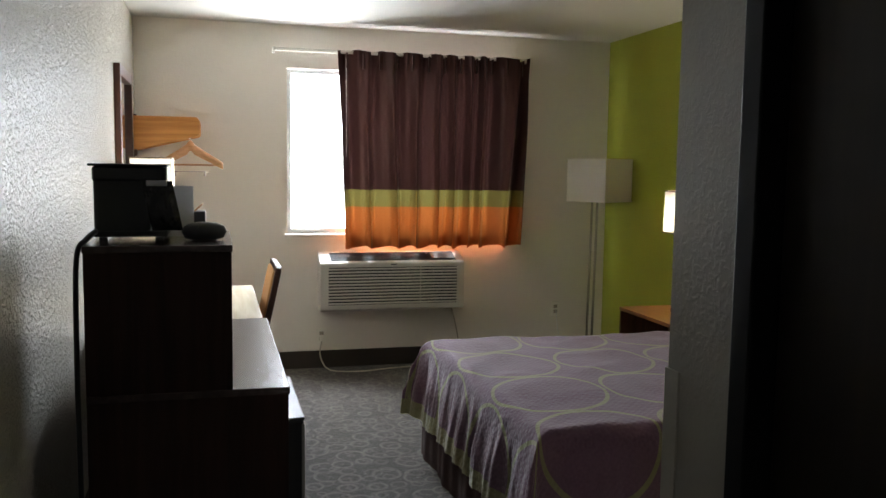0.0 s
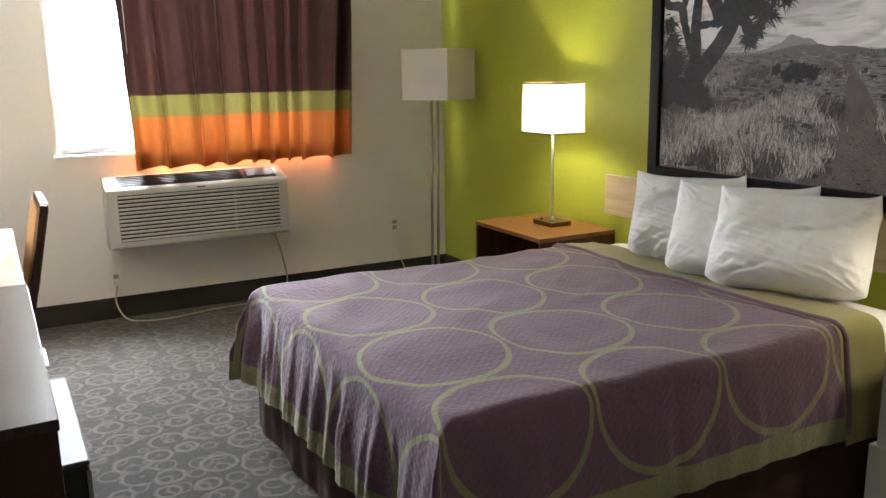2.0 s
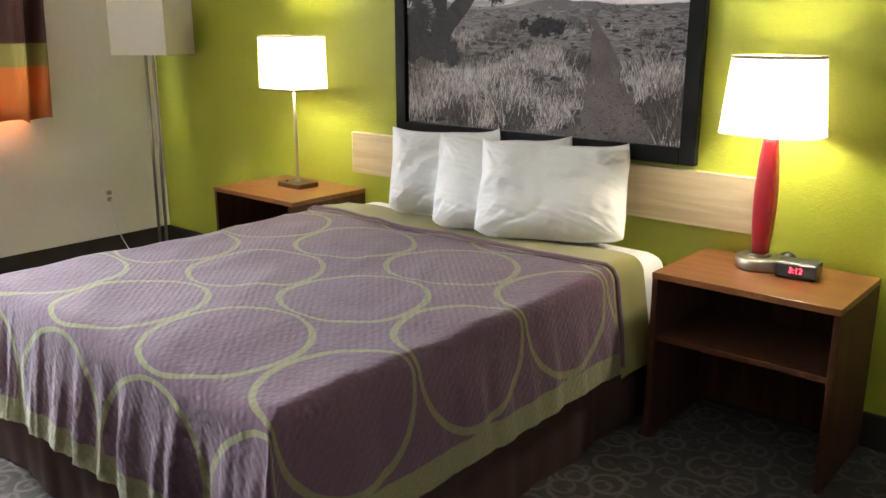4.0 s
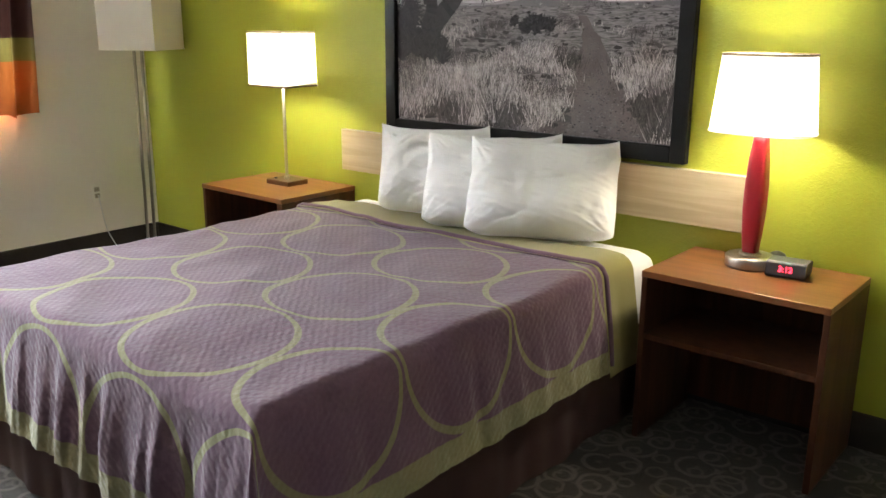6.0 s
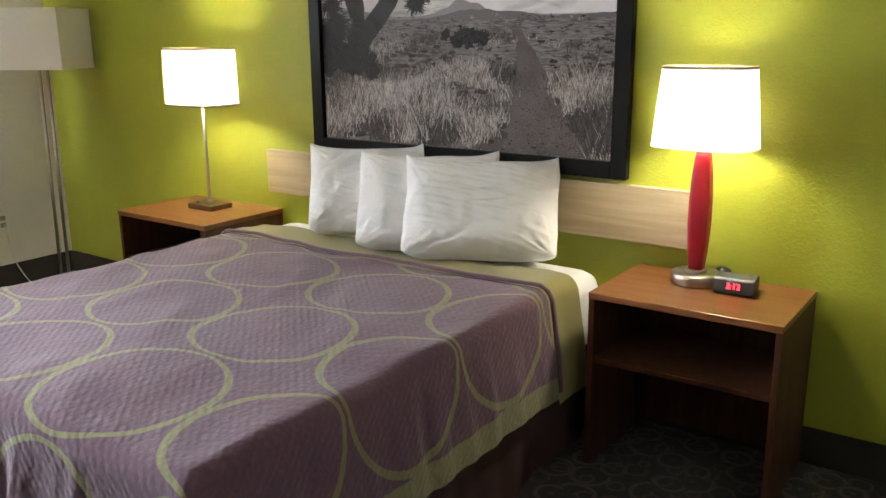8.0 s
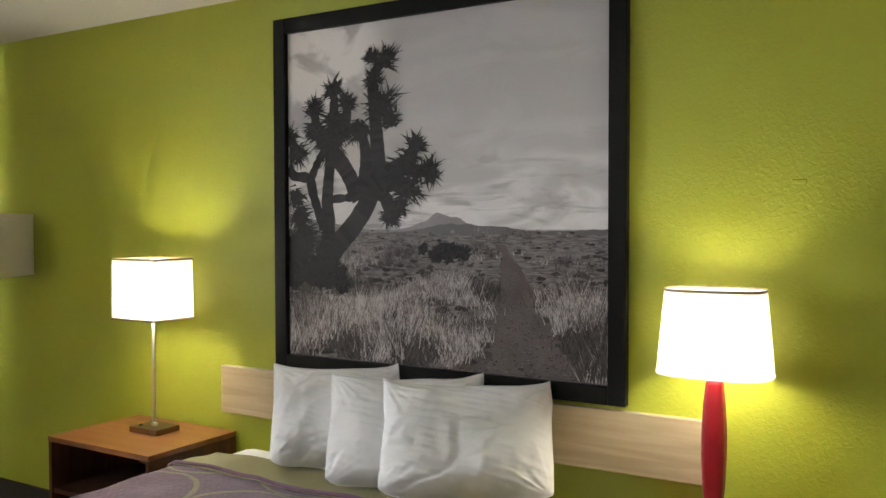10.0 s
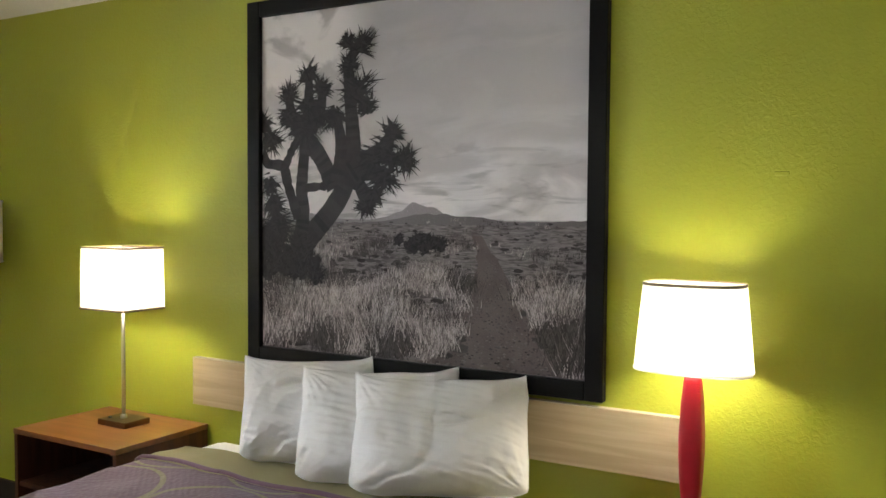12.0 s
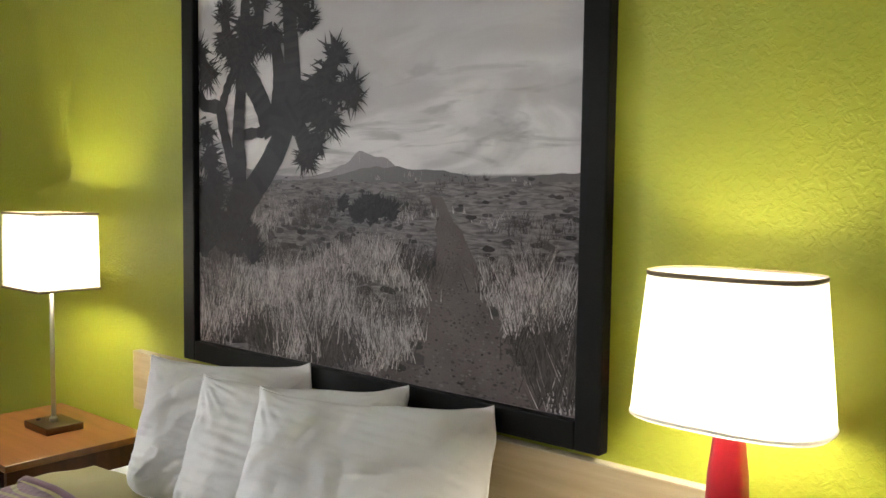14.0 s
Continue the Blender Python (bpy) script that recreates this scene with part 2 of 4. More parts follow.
M_NICKEL = mat("brushed_nickel", (0.42, 0.39, 0.35), 0.35, 1.0, vary=0.12, scale=30)
M_BRONZE = mat("aged_bronze", (0.16, 0.11, 0.07), 0.4, 1.0, vary=0.2, scale=20)
M_CHROME = mat("chrome", (0.75, 0.75, 0.76), 0.15, 1.0, vary=0.05)
M_RED = mat("red_lacquer", (0.36, 0.012, 0.022), 0.35, vary=0.15, scale=9, bump=0.1, bump_scale=30)
M_ACWHITE = mat("ivory_plastic", (0.62, 0.59, 0.52), 0.45, vary=0.05, scale=4)
# near-black colour for the shaded gaps between louvres
M_ACSLOT = mat("grille_slot_shade", (0.02, 0.02, 0.018), 0.7, vary=0.2)
M_IVORY = mat("outlet_plastic", (0.82, 0.79, 0.70), 0.4, vary=0.05)
M_CORD = mat("beige_cord", (0.42, 0.38, 0.3), 0.5, vary=0.1)
M_ALU = mat("window_aluminium", (0.62, 0.63, 0.63), 0.4, 0.6, vary=0.08)
M_GLASS = glass_material()
M_SHADE = thin_cloth("linen_lampshade", (0.82, 0.78, 0.70), 0.45, vary=0.03)
M_SHADE_OFF = thin_cloth("white_lampshade", (0.84, 0.81, 0.74), 0.3, vary=0.04)
M_TRIM = mat("shade_binding", (0.20, 0.15, 0.09), 0.8, vary=0.1)
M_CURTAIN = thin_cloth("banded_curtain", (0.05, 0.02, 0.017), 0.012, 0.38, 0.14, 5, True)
M_TAN = mat("tan_upholstery", (0.42, 0.22, 0.09), 0.75, vary=0.12, scale=12, bump=0.2, bump_scale=200)
M_MIRROR = mat("mirror_silver", (0.9, 0.9, 0.9), 0.02, 1.0, vary=0)
M_GUARD = mat("corner_guard_plastic", (0.55, 0.52, 0.45), 0.4, vary=0.05)
M_JAMB = mat("dark_door_paint", (0.010, 0.010, 0.012), 0.5, spec=0.12, vary=0.15)
M_DOOR = wood("dark_door_veneer", (0.014, 0.008, 0.006), (0.022, 0.013, 0.01), 2, 0.5, 18, 1.8)
M_LED = glow("red_digits", (1.0, 0.03, 0.06), 6)
M_SILVER = mat("foil_packet", (0.55, 0.55, 0.56), 0.28, 0.9, vary=0.3, scale=30, bump=0.6, bump_scale=60)
M_FOIL = mat("black_foil", (0.03, 0.03, 0.032), 0.18, 0.6, vary=0.3, scale=30, bump=0.7, bump_scale=45)
M_CARD = mat("white_card", (0.72, 0.72, 0.72), 0.6, vary=0.03)
M_PAPER = thin_cloth("thin_white_paper", (0.82, 0.82, 0.82), 0.5, vary=0.02)
M_GROUND = mat("pale_ground", (0.4, 0.38, 0.34), 0.9, vary=0.2, scale=0.5)

# ---- mesh helpers ----


def box(bm, x0, y0, z0, x1, y1, z1, m=None):
    vs = [bm.verts.new((x, y, z)) for x in (x0, x1) for y in (y0, y1) for z in (z0, z1)]
    for q in ((0, 1, 3, 2), (4, 6, 7, 5), (0, 4, 5, 1), (2, 3, 7, 6), (0, 2, 6, 4), (1, 5, 7, 3)):
        bm.faces.new([vs[k] for k in q])
    if m is not None:
        bmesh.ops.transform(bm, matrix=m, verts=vs)
    return vs


def block(x0, y0, z0, x1, y1, z1, bevel=0.0, segs=2, m=None):
    bm = bmesh.new()
    box(bm, min(x0, x1), min(y0, y1), min(z0, z1), max(x0, x1), max(y0, y1), max(z0, z1))
    if bevel:
        bmesh.ops.bevel(bm, geom=bm.edges[:], offset=bevel, segments=segs, affect="EDGES", profile=0.5)
    if m is not None:
        bmesh.ops.transform(bm, matrix=m, verts=bm.verts)
    return bm


def lathe(profile, segs=40, power=2.0, sx=1.0, sy=1.0):
    """Turned body from (radius, height) pairs; power above 2 squares its section."""
    bm = bmesh.new()
    rows = []
    for r, z in profile:
        row = []
        for k in range(segs):
            a = 2 * math.pi * k / segs
            c, s = math.cos(a), math.sin(a)
            g = (abs(c) ** power + abs(s) ** power) ** (-1 / power)
            row.append(bm.verts.new((r * c * g * sx, r * s * g * sy, z)))
        rows.append(row)
    for a, b in zip(rows, rows[1:]):
        for k in range(segs):
            bm.faces.new((a[k], a[(k + 1) % segs], b[(k + 1) % segs], b[k]))
    return bm, rows


def solid_lathe(profile, segs=40, power=2.0, sx=1.0, sy=1.0):
    bm, rows = lathe(profile, segs, power, sx, sy)
    bm.faces.new(rows[0][::-1])
    bm.faces.new(rows[-1])
    return bm


def tube(points, radius, segs=8):
    """A round bar or cord along points."""
    bm = bmesh.new()
    pts = [Vector(p) for p in points]
    rows = []
    for k, p in enumerate(pts):
        d = (pts[min(k + 1, len(pts) - 1)] - pts[max(k - 1, 0)]).normalized()
        s = d.orthogonal().normalized() if k == 0 else (side - d * side.dot(d)).normalized()
        side = s
        t = d.cross(s)
        rows.append([bm.verts.new(p + radius * (math.cos(2 * math.pi * j / segs) * s + math.sin(2 * math.pi * j / segs) * t)) for j in range(segs)])
    for a, b in zip(rows, rows[1:]):
        for j in range(segs):
            bm.faces.new((a[j], a[(j + 1) % segs], b[(j + 1) % segs], b[j]))
    bm.faces.new(rows[0][::-1])
    bm.faces.new(rows[-1])
    return bm


def smooth_line(points, n=8):
    out, p = [], [Vector(q) for q in points]
    for k in range(len(p) - 1):
        a, b, c, d = p[max(k - 1, 0)], p[k], p[k + 1], p[min(k + 2, len(p) - 1)]
        for j in range(n):
            t = j / n
            out.append(0.5 * (2 * b + (c - a) * t + (2 * a - 5 * b + 4 * c - d) * t * t + (3 * b - a - 3 * c + d) * t ** 3))
    return out + [p[-1]]


def moved(bm, x=0, y=0, z=0, rx=0, ry=0, rz=0):
    bmesh.ops.transform(bm, matrix=pose(x, y, z, rx, ry, rz), verts=bm.verts)
    return bm


def mesh_of(name, bm, material, soft=False):
    bmesh.ops.recalc_face_normals(bm, faces=bm.faces)
    me = bpy.data.meshes.new(name)
    bm.to_mesh(me)
    bm.free()
    me.materials.append(material)
    if soft:
        for p in me.polygons:
            p.use_smooth = True
    return me


def part(name, bm, material, parent, label="", soft=False):
    ob = new(name, mesh_of(name, bm, material, soft))
    ob.parent = parent
    if label:
        tagged(ob, label)
    return ob


def thing(name, place, label, category, group="", turn=0):
    ob = new(name)
    ob.empty_display_size = 0.1
    ob.matrix_basis = pose(*place, 0, 0, turn)
    return tagged(ob, label, category, group)


def structure(name, bm, material, label, category, soft=False):
    return tagged(new(name, mesh_of(name, bm, material, soft)), label, category, kind="structure")


# ---- the room ----
X_L, X_C, Y_B, Y_E, H = -3.512, -2.237, -4.875, -7.3, 2.466
T = 0.14
bm = bmesh.new()
box(bm, X_L - T, Y_E - T, -0.1, T, 0.0, 0.0)
structure("floor", bm, M_CARPET, "dark grey-brown carpet with pale ring pattern", "floor")
bm = bmesh.new()
box(bm, X_L - T, Y_E - T, H, T, T, H + 0.1)
structure("ceiling", bm, M_CEIL, "off-white stippled ceiling", "ceiling")
bm = bmesh.new()
for a in ((X_L - T, -0.1, WIN_X0, H), (WIN_X1, -0.1, T, H), (WIN_X0, -0.1, WIN_X1, WIN_Z0), (WIN_X0, WIN_Z1, WIN_X1, H)):
    box(bm, a[0], 0.0, a[1], a[2], T, a[3])
structure("wall_window", bm, M_WHITE, "cream textured wall round the window", "wall")
structure("wall_green", block(0.0, Y_B - T, 0.0, T, 0.0, H), M_GREEN, "lime green textured accent wall behind the bed", "wall")
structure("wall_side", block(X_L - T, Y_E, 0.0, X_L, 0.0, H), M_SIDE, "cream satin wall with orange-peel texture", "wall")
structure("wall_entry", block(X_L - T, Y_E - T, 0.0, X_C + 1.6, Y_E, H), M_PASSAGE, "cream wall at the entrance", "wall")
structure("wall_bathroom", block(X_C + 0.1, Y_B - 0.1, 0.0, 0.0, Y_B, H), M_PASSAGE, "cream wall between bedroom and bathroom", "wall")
DOOR_Y0, DOOR_Y1 = -5.89, -5.07
bm = bmesh.new()
box(bm, X_C, DOOR_Y1, 0, X_C + 0.1, Y_B, H)
box(bm, X_C, DOOR_Y0, 2.06, X_C + 0.1, DOOR_Y1, H)
box(bm, X_C, Y_E, 0, X_C + 0.1, DOOR_Y0, H)
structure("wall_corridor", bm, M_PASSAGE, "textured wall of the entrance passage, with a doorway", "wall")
# unseen wall, added near-black so the space behind the doorway stays dark
bm = bmesh.new()
box(bm, X_C + 1.5, Y_E, 0, X_C + 1.6, Y_B - 0.1, H)
structure("wall_bathroom_end", bm, M_JAMB, "unseen far wall of the bathroom, coloured dark as if unlit", "wall")
d = thing("door_1", (X_C, (DOOR_Y0 + DOOR_Y1) / 2, 0), "dark closed door in a dark painted frame", "door")
d["kind"] = "structure"
w = (DOOR_Y1 - DOOR_Y0) / 2
part("door_leaf", block(0.03, -w + 0.05, 0.008, 0.07, w - 0.05, 2.01, 0.002), M_DOOR, d)
for s in (-1, 1):
    part("door_jamb", block(-0.014, s * w, 0.0, 0.1, s * (w - 0.045), 2.06, 0.003), M_JAMB, d)
part("door_head", block(-0.014, -w + 0.045, 2.015, 0.1, w - 0.045, 2.06, 0.003), M_JAMB, d)
part("door_handle", moved(solid_lathe([(0.012, 0), (0.012, 0.03), (0.026, 0.04), (0.028, 0.06), (0.018, 0.07)], 20), 0.03, -w + 0.12, 1.0, 0, -90, 0), M_BRONZE, d)
structure("baseboard", block(X_L, -0.014, 0.0, 0.0, 0.0, 0.128, 0.003), M_BASE, "dark patterned carpet base along the window wall", "baseboard")
structure("baseboard_green", block(-0.014, Y_B, 0.0, 0.0, -0.014, 0.128, 0.003), M_BASE, "dark patterned carpet base along the green wall", "baseboard")
structure("baseboard_side", block(X_L, Y_E, 0.0, X_L + 0.014, -0.014, 0.128, 0.003), M_BASE, "dark carpet base along the side wall", "baseboard")
bm = bmesh.new()
box(bm, X_C - 0.004, Y_B - 0.038, 0.0, X_C - 0.0005, Y_B + 0.004, 1.14)
box(bm, X_C - 0.0005, Y_B + 0.0005, 0.0, X_C + 0.038, Y_B + 0.004, 1.14)
structure("trim", bm, M_GUARD, "cream plastic corner guard on the passage corner", "corner guard")
gr = bmesh.new()
box(gr, -60, T, -0.3, 60, 120, -0.2)
structure("ground", gr, M_GROUND, "pale sunlit ground outside the window", "ground")

# ---- window ----
wd = thing("window_1", ((WIN_X0 + WIN_X1) / 2, 0.0, WIN_Z0), "aluminium sliding window with a white sill, blown out by daylight", "window")
wd["kind"] = "structure"
hw, hh = (WIN_X1 - WIN_X0) / 2, WIN_Z1 - WIN_Z0
for s in (-1, 1):
    part("window_frame", block(s * hw, 0.05, 0.0, s * (hw - 0.03), 0.09, hh, 0.003), M_ALU, wd)
part("window_frame", block(-hw + 0.03, 0.05, 0.0, hw - 0.03, 0.09, 0.035, 0.003), M_ALU, wd)
part("window_frame", block(-hw + 0.03, 0.05, hh - 0.03, hw - 0.03, 0.09, hh, 0.003), M_ALU, wd)
part("mullion", block(-0.025, 0.055, 0.035, 0.025, 0.085, hh - 0.03, 0.003), M_ALU, wd)
for s in (-1, 1):
    g = part("pane", block(s * 0.025, 0.068, 0.035, s * (hw - 0.03), 0.073, hh - 0.03), M_GLASS, wd)
    g.visible_shadow = False
part("window_sill", block(-hw - 0.02, -0.03, -0.02, hw + 0.02, 0.05, 0.0, 0.004), M_WHITE, wd)

# ---- curtain and rod ----
CX0, CX1, CZ0, CZ1 = -2.142, -0.70, 0.893, 2.297
cu = thing("curtain", (0, 0, 0), "short brown pleated curtain with olive and orange bands", "curtain")
bm = bmesh.new()
nu, nv = 260, 36
grid = []
for j in range(nv + 1):
    v = j / nv
    row = []
    for i in range(nu + 1):
        u = i / nu
        low = 1 - v
        left = CX0 + 0.055 * min(1.0, low * 1.2)
        x = left + (CX1 - 0.055 * low - left) * u
        ph = 2 * math.pi * (u * 9.0 + 0.35 * math.sin(7 * u + 2) + 0.3 * noise.noise((u * 7, v * 0.5, 11)))
        deep = 0.042 + 0.03 * noise.noise((u * 6, v * 0.8, 3))
        y = -0.095 - deep * (math.sin(ph) + 0.35 * math.sin(2.1 * ph + 1 + 2 * low)) * (0.55 + 0.45 * min(1, low * 4))
        if v > 0.9:
            y -= 0.018 * (v - 0.9) / 0.1 * max(0, math.cos(ph * 1.0)) ** 6
        x += 0.014 * math.cos(ph) * low + 0.012 * noise.noise((u * 6, v * 2.5, 9))
        z = CZ0 + (CZ1 - CZ0) * v + (0.012 * math.sin(ph + 1.3) + 0.01 * noise.noise((u * 9, 0, 5))) * (low ** 3) + (0.003 * math.cos(ph) if v > 0.93 else 0)
        row.append(bm.verts.new((x, y, z)))
    grid.append(row)
for j in range(nv):
    for i in range(nu):
        bm.faces.new((grid[j][i], grid[j][i + 1], grid[j + 1][i + 1], grid[j + 1][i]))
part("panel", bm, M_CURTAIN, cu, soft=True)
for k in range(12):
    u = (k + 0.5) / 12
    part("pleat", block(CX0 + (CX1 - CX0) * u - 0.006, -0.135, CZ1 - 0.13, CX0 + (CX1 - CX0) * u + 0.006, -0.105, CZ1 - 0.02, 0.004), M_CURTAIN, cu)
part("pull_cord", tube([(CX0 + 0.055, -0.125, 2.24), (CX0 + 0.06, -0.125, 1.55)], 0.003), M_CARD, cu, "thin white wand")
rod = thing("curtain_rod", (0, 0, 0), "slim white metal curtain rod on end brackets", "curtain rod")
part("rail", block(-2.59, -0.085, 2.274, -0.72, -0.07, 2.296, 0.003), M_ACWHITE, rod)
for x in (-2.585, -0.73):
    part("bracket", block(x - 0.008, -0.09, 2.262, x + 0.008, 0.0, 2.30, 0.003), M_ACWHITE, rod)

# ---- wall air conditioner ----
ac = thing("air_conditioner", (-1.745, 0.0, 0.439), "ivory through-wall air conditioner with slatted front under the window", "air conditioner")
part("body", block(-0.53, -0.15, 0.0, 0.53, 0.0, 0.335, 0.008), M_ACWHITE, ac)
part("back_strip", block(-0.53, -0.02, 0.335, 0.53, 0.0, 0.418, 0.004), M_ACWHITE, ac)
bm = bmesh.new()
prof = [(-0.15, 0.003), (-0.183, 0.008), (-0.193, 0.022), (-0.196, 0.05), (-0.196, 0.338), (-0.193, 0.352), (-0.184, 0.362), (-0.045, 0.414), (-0.021, 0.417), (-0.021, 0.337), (-0.15, 0.337)]
ends = [[bm.verts.new((x, y, z)) for y, z in prof] for x in (-0.53, 0.53)]
for k in range(len(prof)):
    q = (k + 1) % len(prof)
    bm.faces.new((ends[0][k], ends[0][q], ends[1][q], ends[1][k]))
bm.faces.new(ends[0]), bm.faces.new(ends[1][::-1])
bmesh.ops.bevel(bm, geom=[e for e in bm.edges if abs(e.verts[0].co.x - e.verts[1].co.x) < 0.01], offset=0.006, segments=2, affect="EDGES")
part("front_cover", bm, M_ACWHITE, ac)
# flat dark sheet on the cover, standing in for shade between the slats
part("slot_shade_sheet", block(-0.472, -0.1985, 0.052, 0.472, -0.19, 0.322), M_ACSLOT, ac)
for k in range(12):
    z = 0.056 + k * 0.0225
    part("louvre", block(-0.472, -0.2055, z, 0.472, -0.197, z + 0.0125, 0.002, 1), M_ACWHITE, ac)
part("louvre_divider", block(0.195, -0.204, 0.052, 0.199, -0.19, 0.322), M_ACWHITE, ac)
part("badge", block(-0.022, -0.1985, 0.337, 0.022, -0.194, 0.344), M_DARKGREY, ac)
slope = pose(0, -0.1145, 0.3885, 20.5, 0, 0)
part("outlet_recess", block(-0.455, -0.062, -0.002, 0.47, 0.062, 0.0035, 0, 1, slope), M_PLASTIC, ac)
for k in range(6):
    y = -0.054 + k * 0.0205
    part("vane", block(-0.45, y, 0.0035, 0.26, y + 0.005, 0.009, 0, 1, slope), M_DARKGREY, ac)
part("control_panel", block(0.285, -0.055, 0.0035, 0.465, 0.055, 0.011, 0.003, 2, slope), M_DARKGREY, ac)


def outlet(x, z):
    o = thing("wall_outlet", (x, 0, z), "ivory duplex wall outlet on the cream wall", "outlet", "wall outlets")
    part("plate", block(-0.035, -0.006, -0.058, 0.035, 0.0, 0.058, 0.003), M_IVORY, o)
    for s in (-1, 1):
        r = part("receptacle", block(-0.016, -0.009, s * 0.02 - 0.014, 0.016, -0.006, s * 0.02 + 0.014, 0.003), M_CORD, o)
        for q in (-1, 1):
            part("slot", block(q * 0.006 - 0.0015, -0.0096, s * 0.02 - 0.006, q * 0.006 + 0.0015, -0.0089, s * 0.02 + 0.006), M_DARKGREY, r)
    return o


outlet(-0.404, 0.383)
outlet(-2.245, 0.236)
cord = thing("power_cord", (0, 0, 0), "beige power cord trailing from the outlet across the carpet", "cord")
part("cable", tube(smooth_line([(-2.245, -0.03, 0.21), (-2.26, -0.05, 0.1), (-2.2, -0.12, 0.008), (-2.0, -0.2, 0.006), (-1.7, -0.14, 0.006), (-1.4, -0.12, 0.006), (-1.25, -0.06, 0.006), (-1.2, -0.03, 0.1), (-1.22, -0.03, 0.25), (-1.27, -0.06, 0.425)]), 0.005), M_CORD, cord, soft=True)
part("plug", block(-2.26, -0.04, 0.205, -2.23, -0.009, 0.24, 0.004), M_IVORY, cord)
cord = thing("lamp_cord", (0, 0, 0), "thin white lamp cord hanging from the outlet", "cord")
part("cable", tube(smooth_line([(-0.404, -0.02, 0.37), (-0.385, -0.03, 0.2), (-0.36, -0.04, 0.1), (-0.33, -0.12, 0.006), (-0.27, -0.2, 0.006)]), 0.003), M_CARD, cord, soft=True)

# ---- floor lamp ----


def square_shade(parent, side_x, side_y, z0, z1, material, taper=0.0):
    bm = bmesh.new()
    for a, b, th in ((side_x / 2, side_y / 2, 1), (side_x / 2 - 0.003, side_y / 2 - 0.003, -1)):
        lo = [bm.verts.new((x * a, y * b, z0)) for x, y in ((-1, -1), (1, -1), (1, 1), (-1, 1))]
        hi = [bm.verts.new((x * (a - taper), y * (b - taper), z1)) for x, y in ((-1, -1), (1, -1), (1, 1), (-1, 1))]
        if th < 0:
            break
        for k in range(4):
            bm.faces.new((lo[k], lo[(k + 1) % 4], hi[(k + 1) % 4], hi[k]))
    sh = part("shade", bm, material, parent)
    for z, t in ((z0, 0.0), (z1, taper)):
        bm = bmesh.new()
        for q in range(4):
            a, b = side_x / 2 - t + 0.0015, side_y / 2 - t + 0.0015
            if q < 2:
                s = (-1, 1)[q]
                box(bm, -a, s * b - 0.0015, z - 0.004, a, s * b + 0.0015, z + 0.004)
            else:
                s = (-1, 1)[q - 2]
                box(bm, s * a - 0.0015, -b, z - 0.0039, s * a + 0.0015, b, z + 0.0039)
        part("binding", bm, M_TRIM if material is M_SHADE else M_SHADE_OFF, sh)
    return sh


fl = thing("floor_lamp", (-0.25, -0.41, 0), "unlit twin-pole nickel floor lamp with square white shade", "floor lamp", turn=29.7)
part("base", block(-0.16, -0.10, 0.0, 0.10, 0.16, 0.02, 0.004), M_NICKEL, fl)
for s in (-1, 1):
    part("pole", tube([(-0.035, 0.03 + s * 0.023, 0.02), (-0.022, 0.02 + s * 0.023, 1.3)], 0.009, 12), M_NICKEL, fl, soft=True)
part("crossbar", block(-0.034, -0.012, 1.29, 0.012, 0.052, 1.31, 0.003), M_NICKEL, fl)
square_shade(fl, 0.338, 0.338, 1.25, 1.555, M_SHADE_OFF)

# ---- nightstands ----


def nightstand(y0, y1, depth, label):
    o = thing("nightstand", (-depth / 2, (y0 + y1) / 2, 0), label, "nightstand", "nightstands beside the bed")
    hx, hy = depth / 2, (y1 - y0) / 2
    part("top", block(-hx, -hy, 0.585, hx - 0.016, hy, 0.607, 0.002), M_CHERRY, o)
    # sides, shelf and back carry their shade in a darker cherry
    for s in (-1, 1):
        part("side_panel", block(-hx + 0.004, s * hy, 0.0, hx - 0.018, s * (hy - 0.02), 0.585, 0.0015), M_CHERRY_SHADED, o)
    part("shelf", block(-hx + 0.012, -hy + 0.02, 0.365, hx - 0.04, hy - 0.02, 0.385, 0.0015), M_CHERRY_SHADED, o)
    part("back_panel", block(hx - 0.035, -hy + 0.02, 0.03, hx - 0.022, hy - 0.02, 0.585), M_CHERRY_SHADED, o)
    return o


nightstand(-1.89, -1.262, 0.49, "open cherry laminate nightstand with a shelf, beside the floor lamp")
nightstand(-4.304, -3.70, 0.437, "open cherry laminate nightstand with a shelf, under the red lamp")

# ---- table lamps ----


def square_lamp(place, label):
    o = thing("table_lamp", place, label, "table lamp", "square table lamps")
    part("base", block(-0.065, -0.085, 0.0, 0.065, 0.085, 0.024, 0.003), M_BRONZE, o)
    part("stem", tube([(0, 0, 0.024), (0, 0, 0.52)], 0.008, 12), M_NICKEL, o, soft=True)
    part("collar", moved(solid_lathe([(0.014, 0), (0.014, 0.012), (0.009, 0.018)], 16), 0, 0, 0.024), M_NICKEL, o)
    part("switch", moved(solid_lathe([(0.008, 0), (0.008, 0.008)], 12), -0.03, 0.05, 0.024), M_DARKGREY, o)
    square_shade(o, 0.213, 0.268, 0.493, 0.748, M_SHADE, 0.003)
    part("bulb", moved(solid_lathe([(0.012, 0), (0.014, 0.03), (0.03, 0.07), (0.026, 0.1), (0.005, 0.11)], 16), 0, 0, 0.5), M_CARD, o).visible_shadow = False
    return o


BULB = (1.0, 0.90, 0.71)
square_lamp((-0.20, -1.585, 0.607), "lit table lamp with square white shade on a slim nickel stem")
lamp("lamp_bulb_window_side", "POINT", (-0.20, -1.585, 0.607 + 0.60), 22, BULB, 0.05)
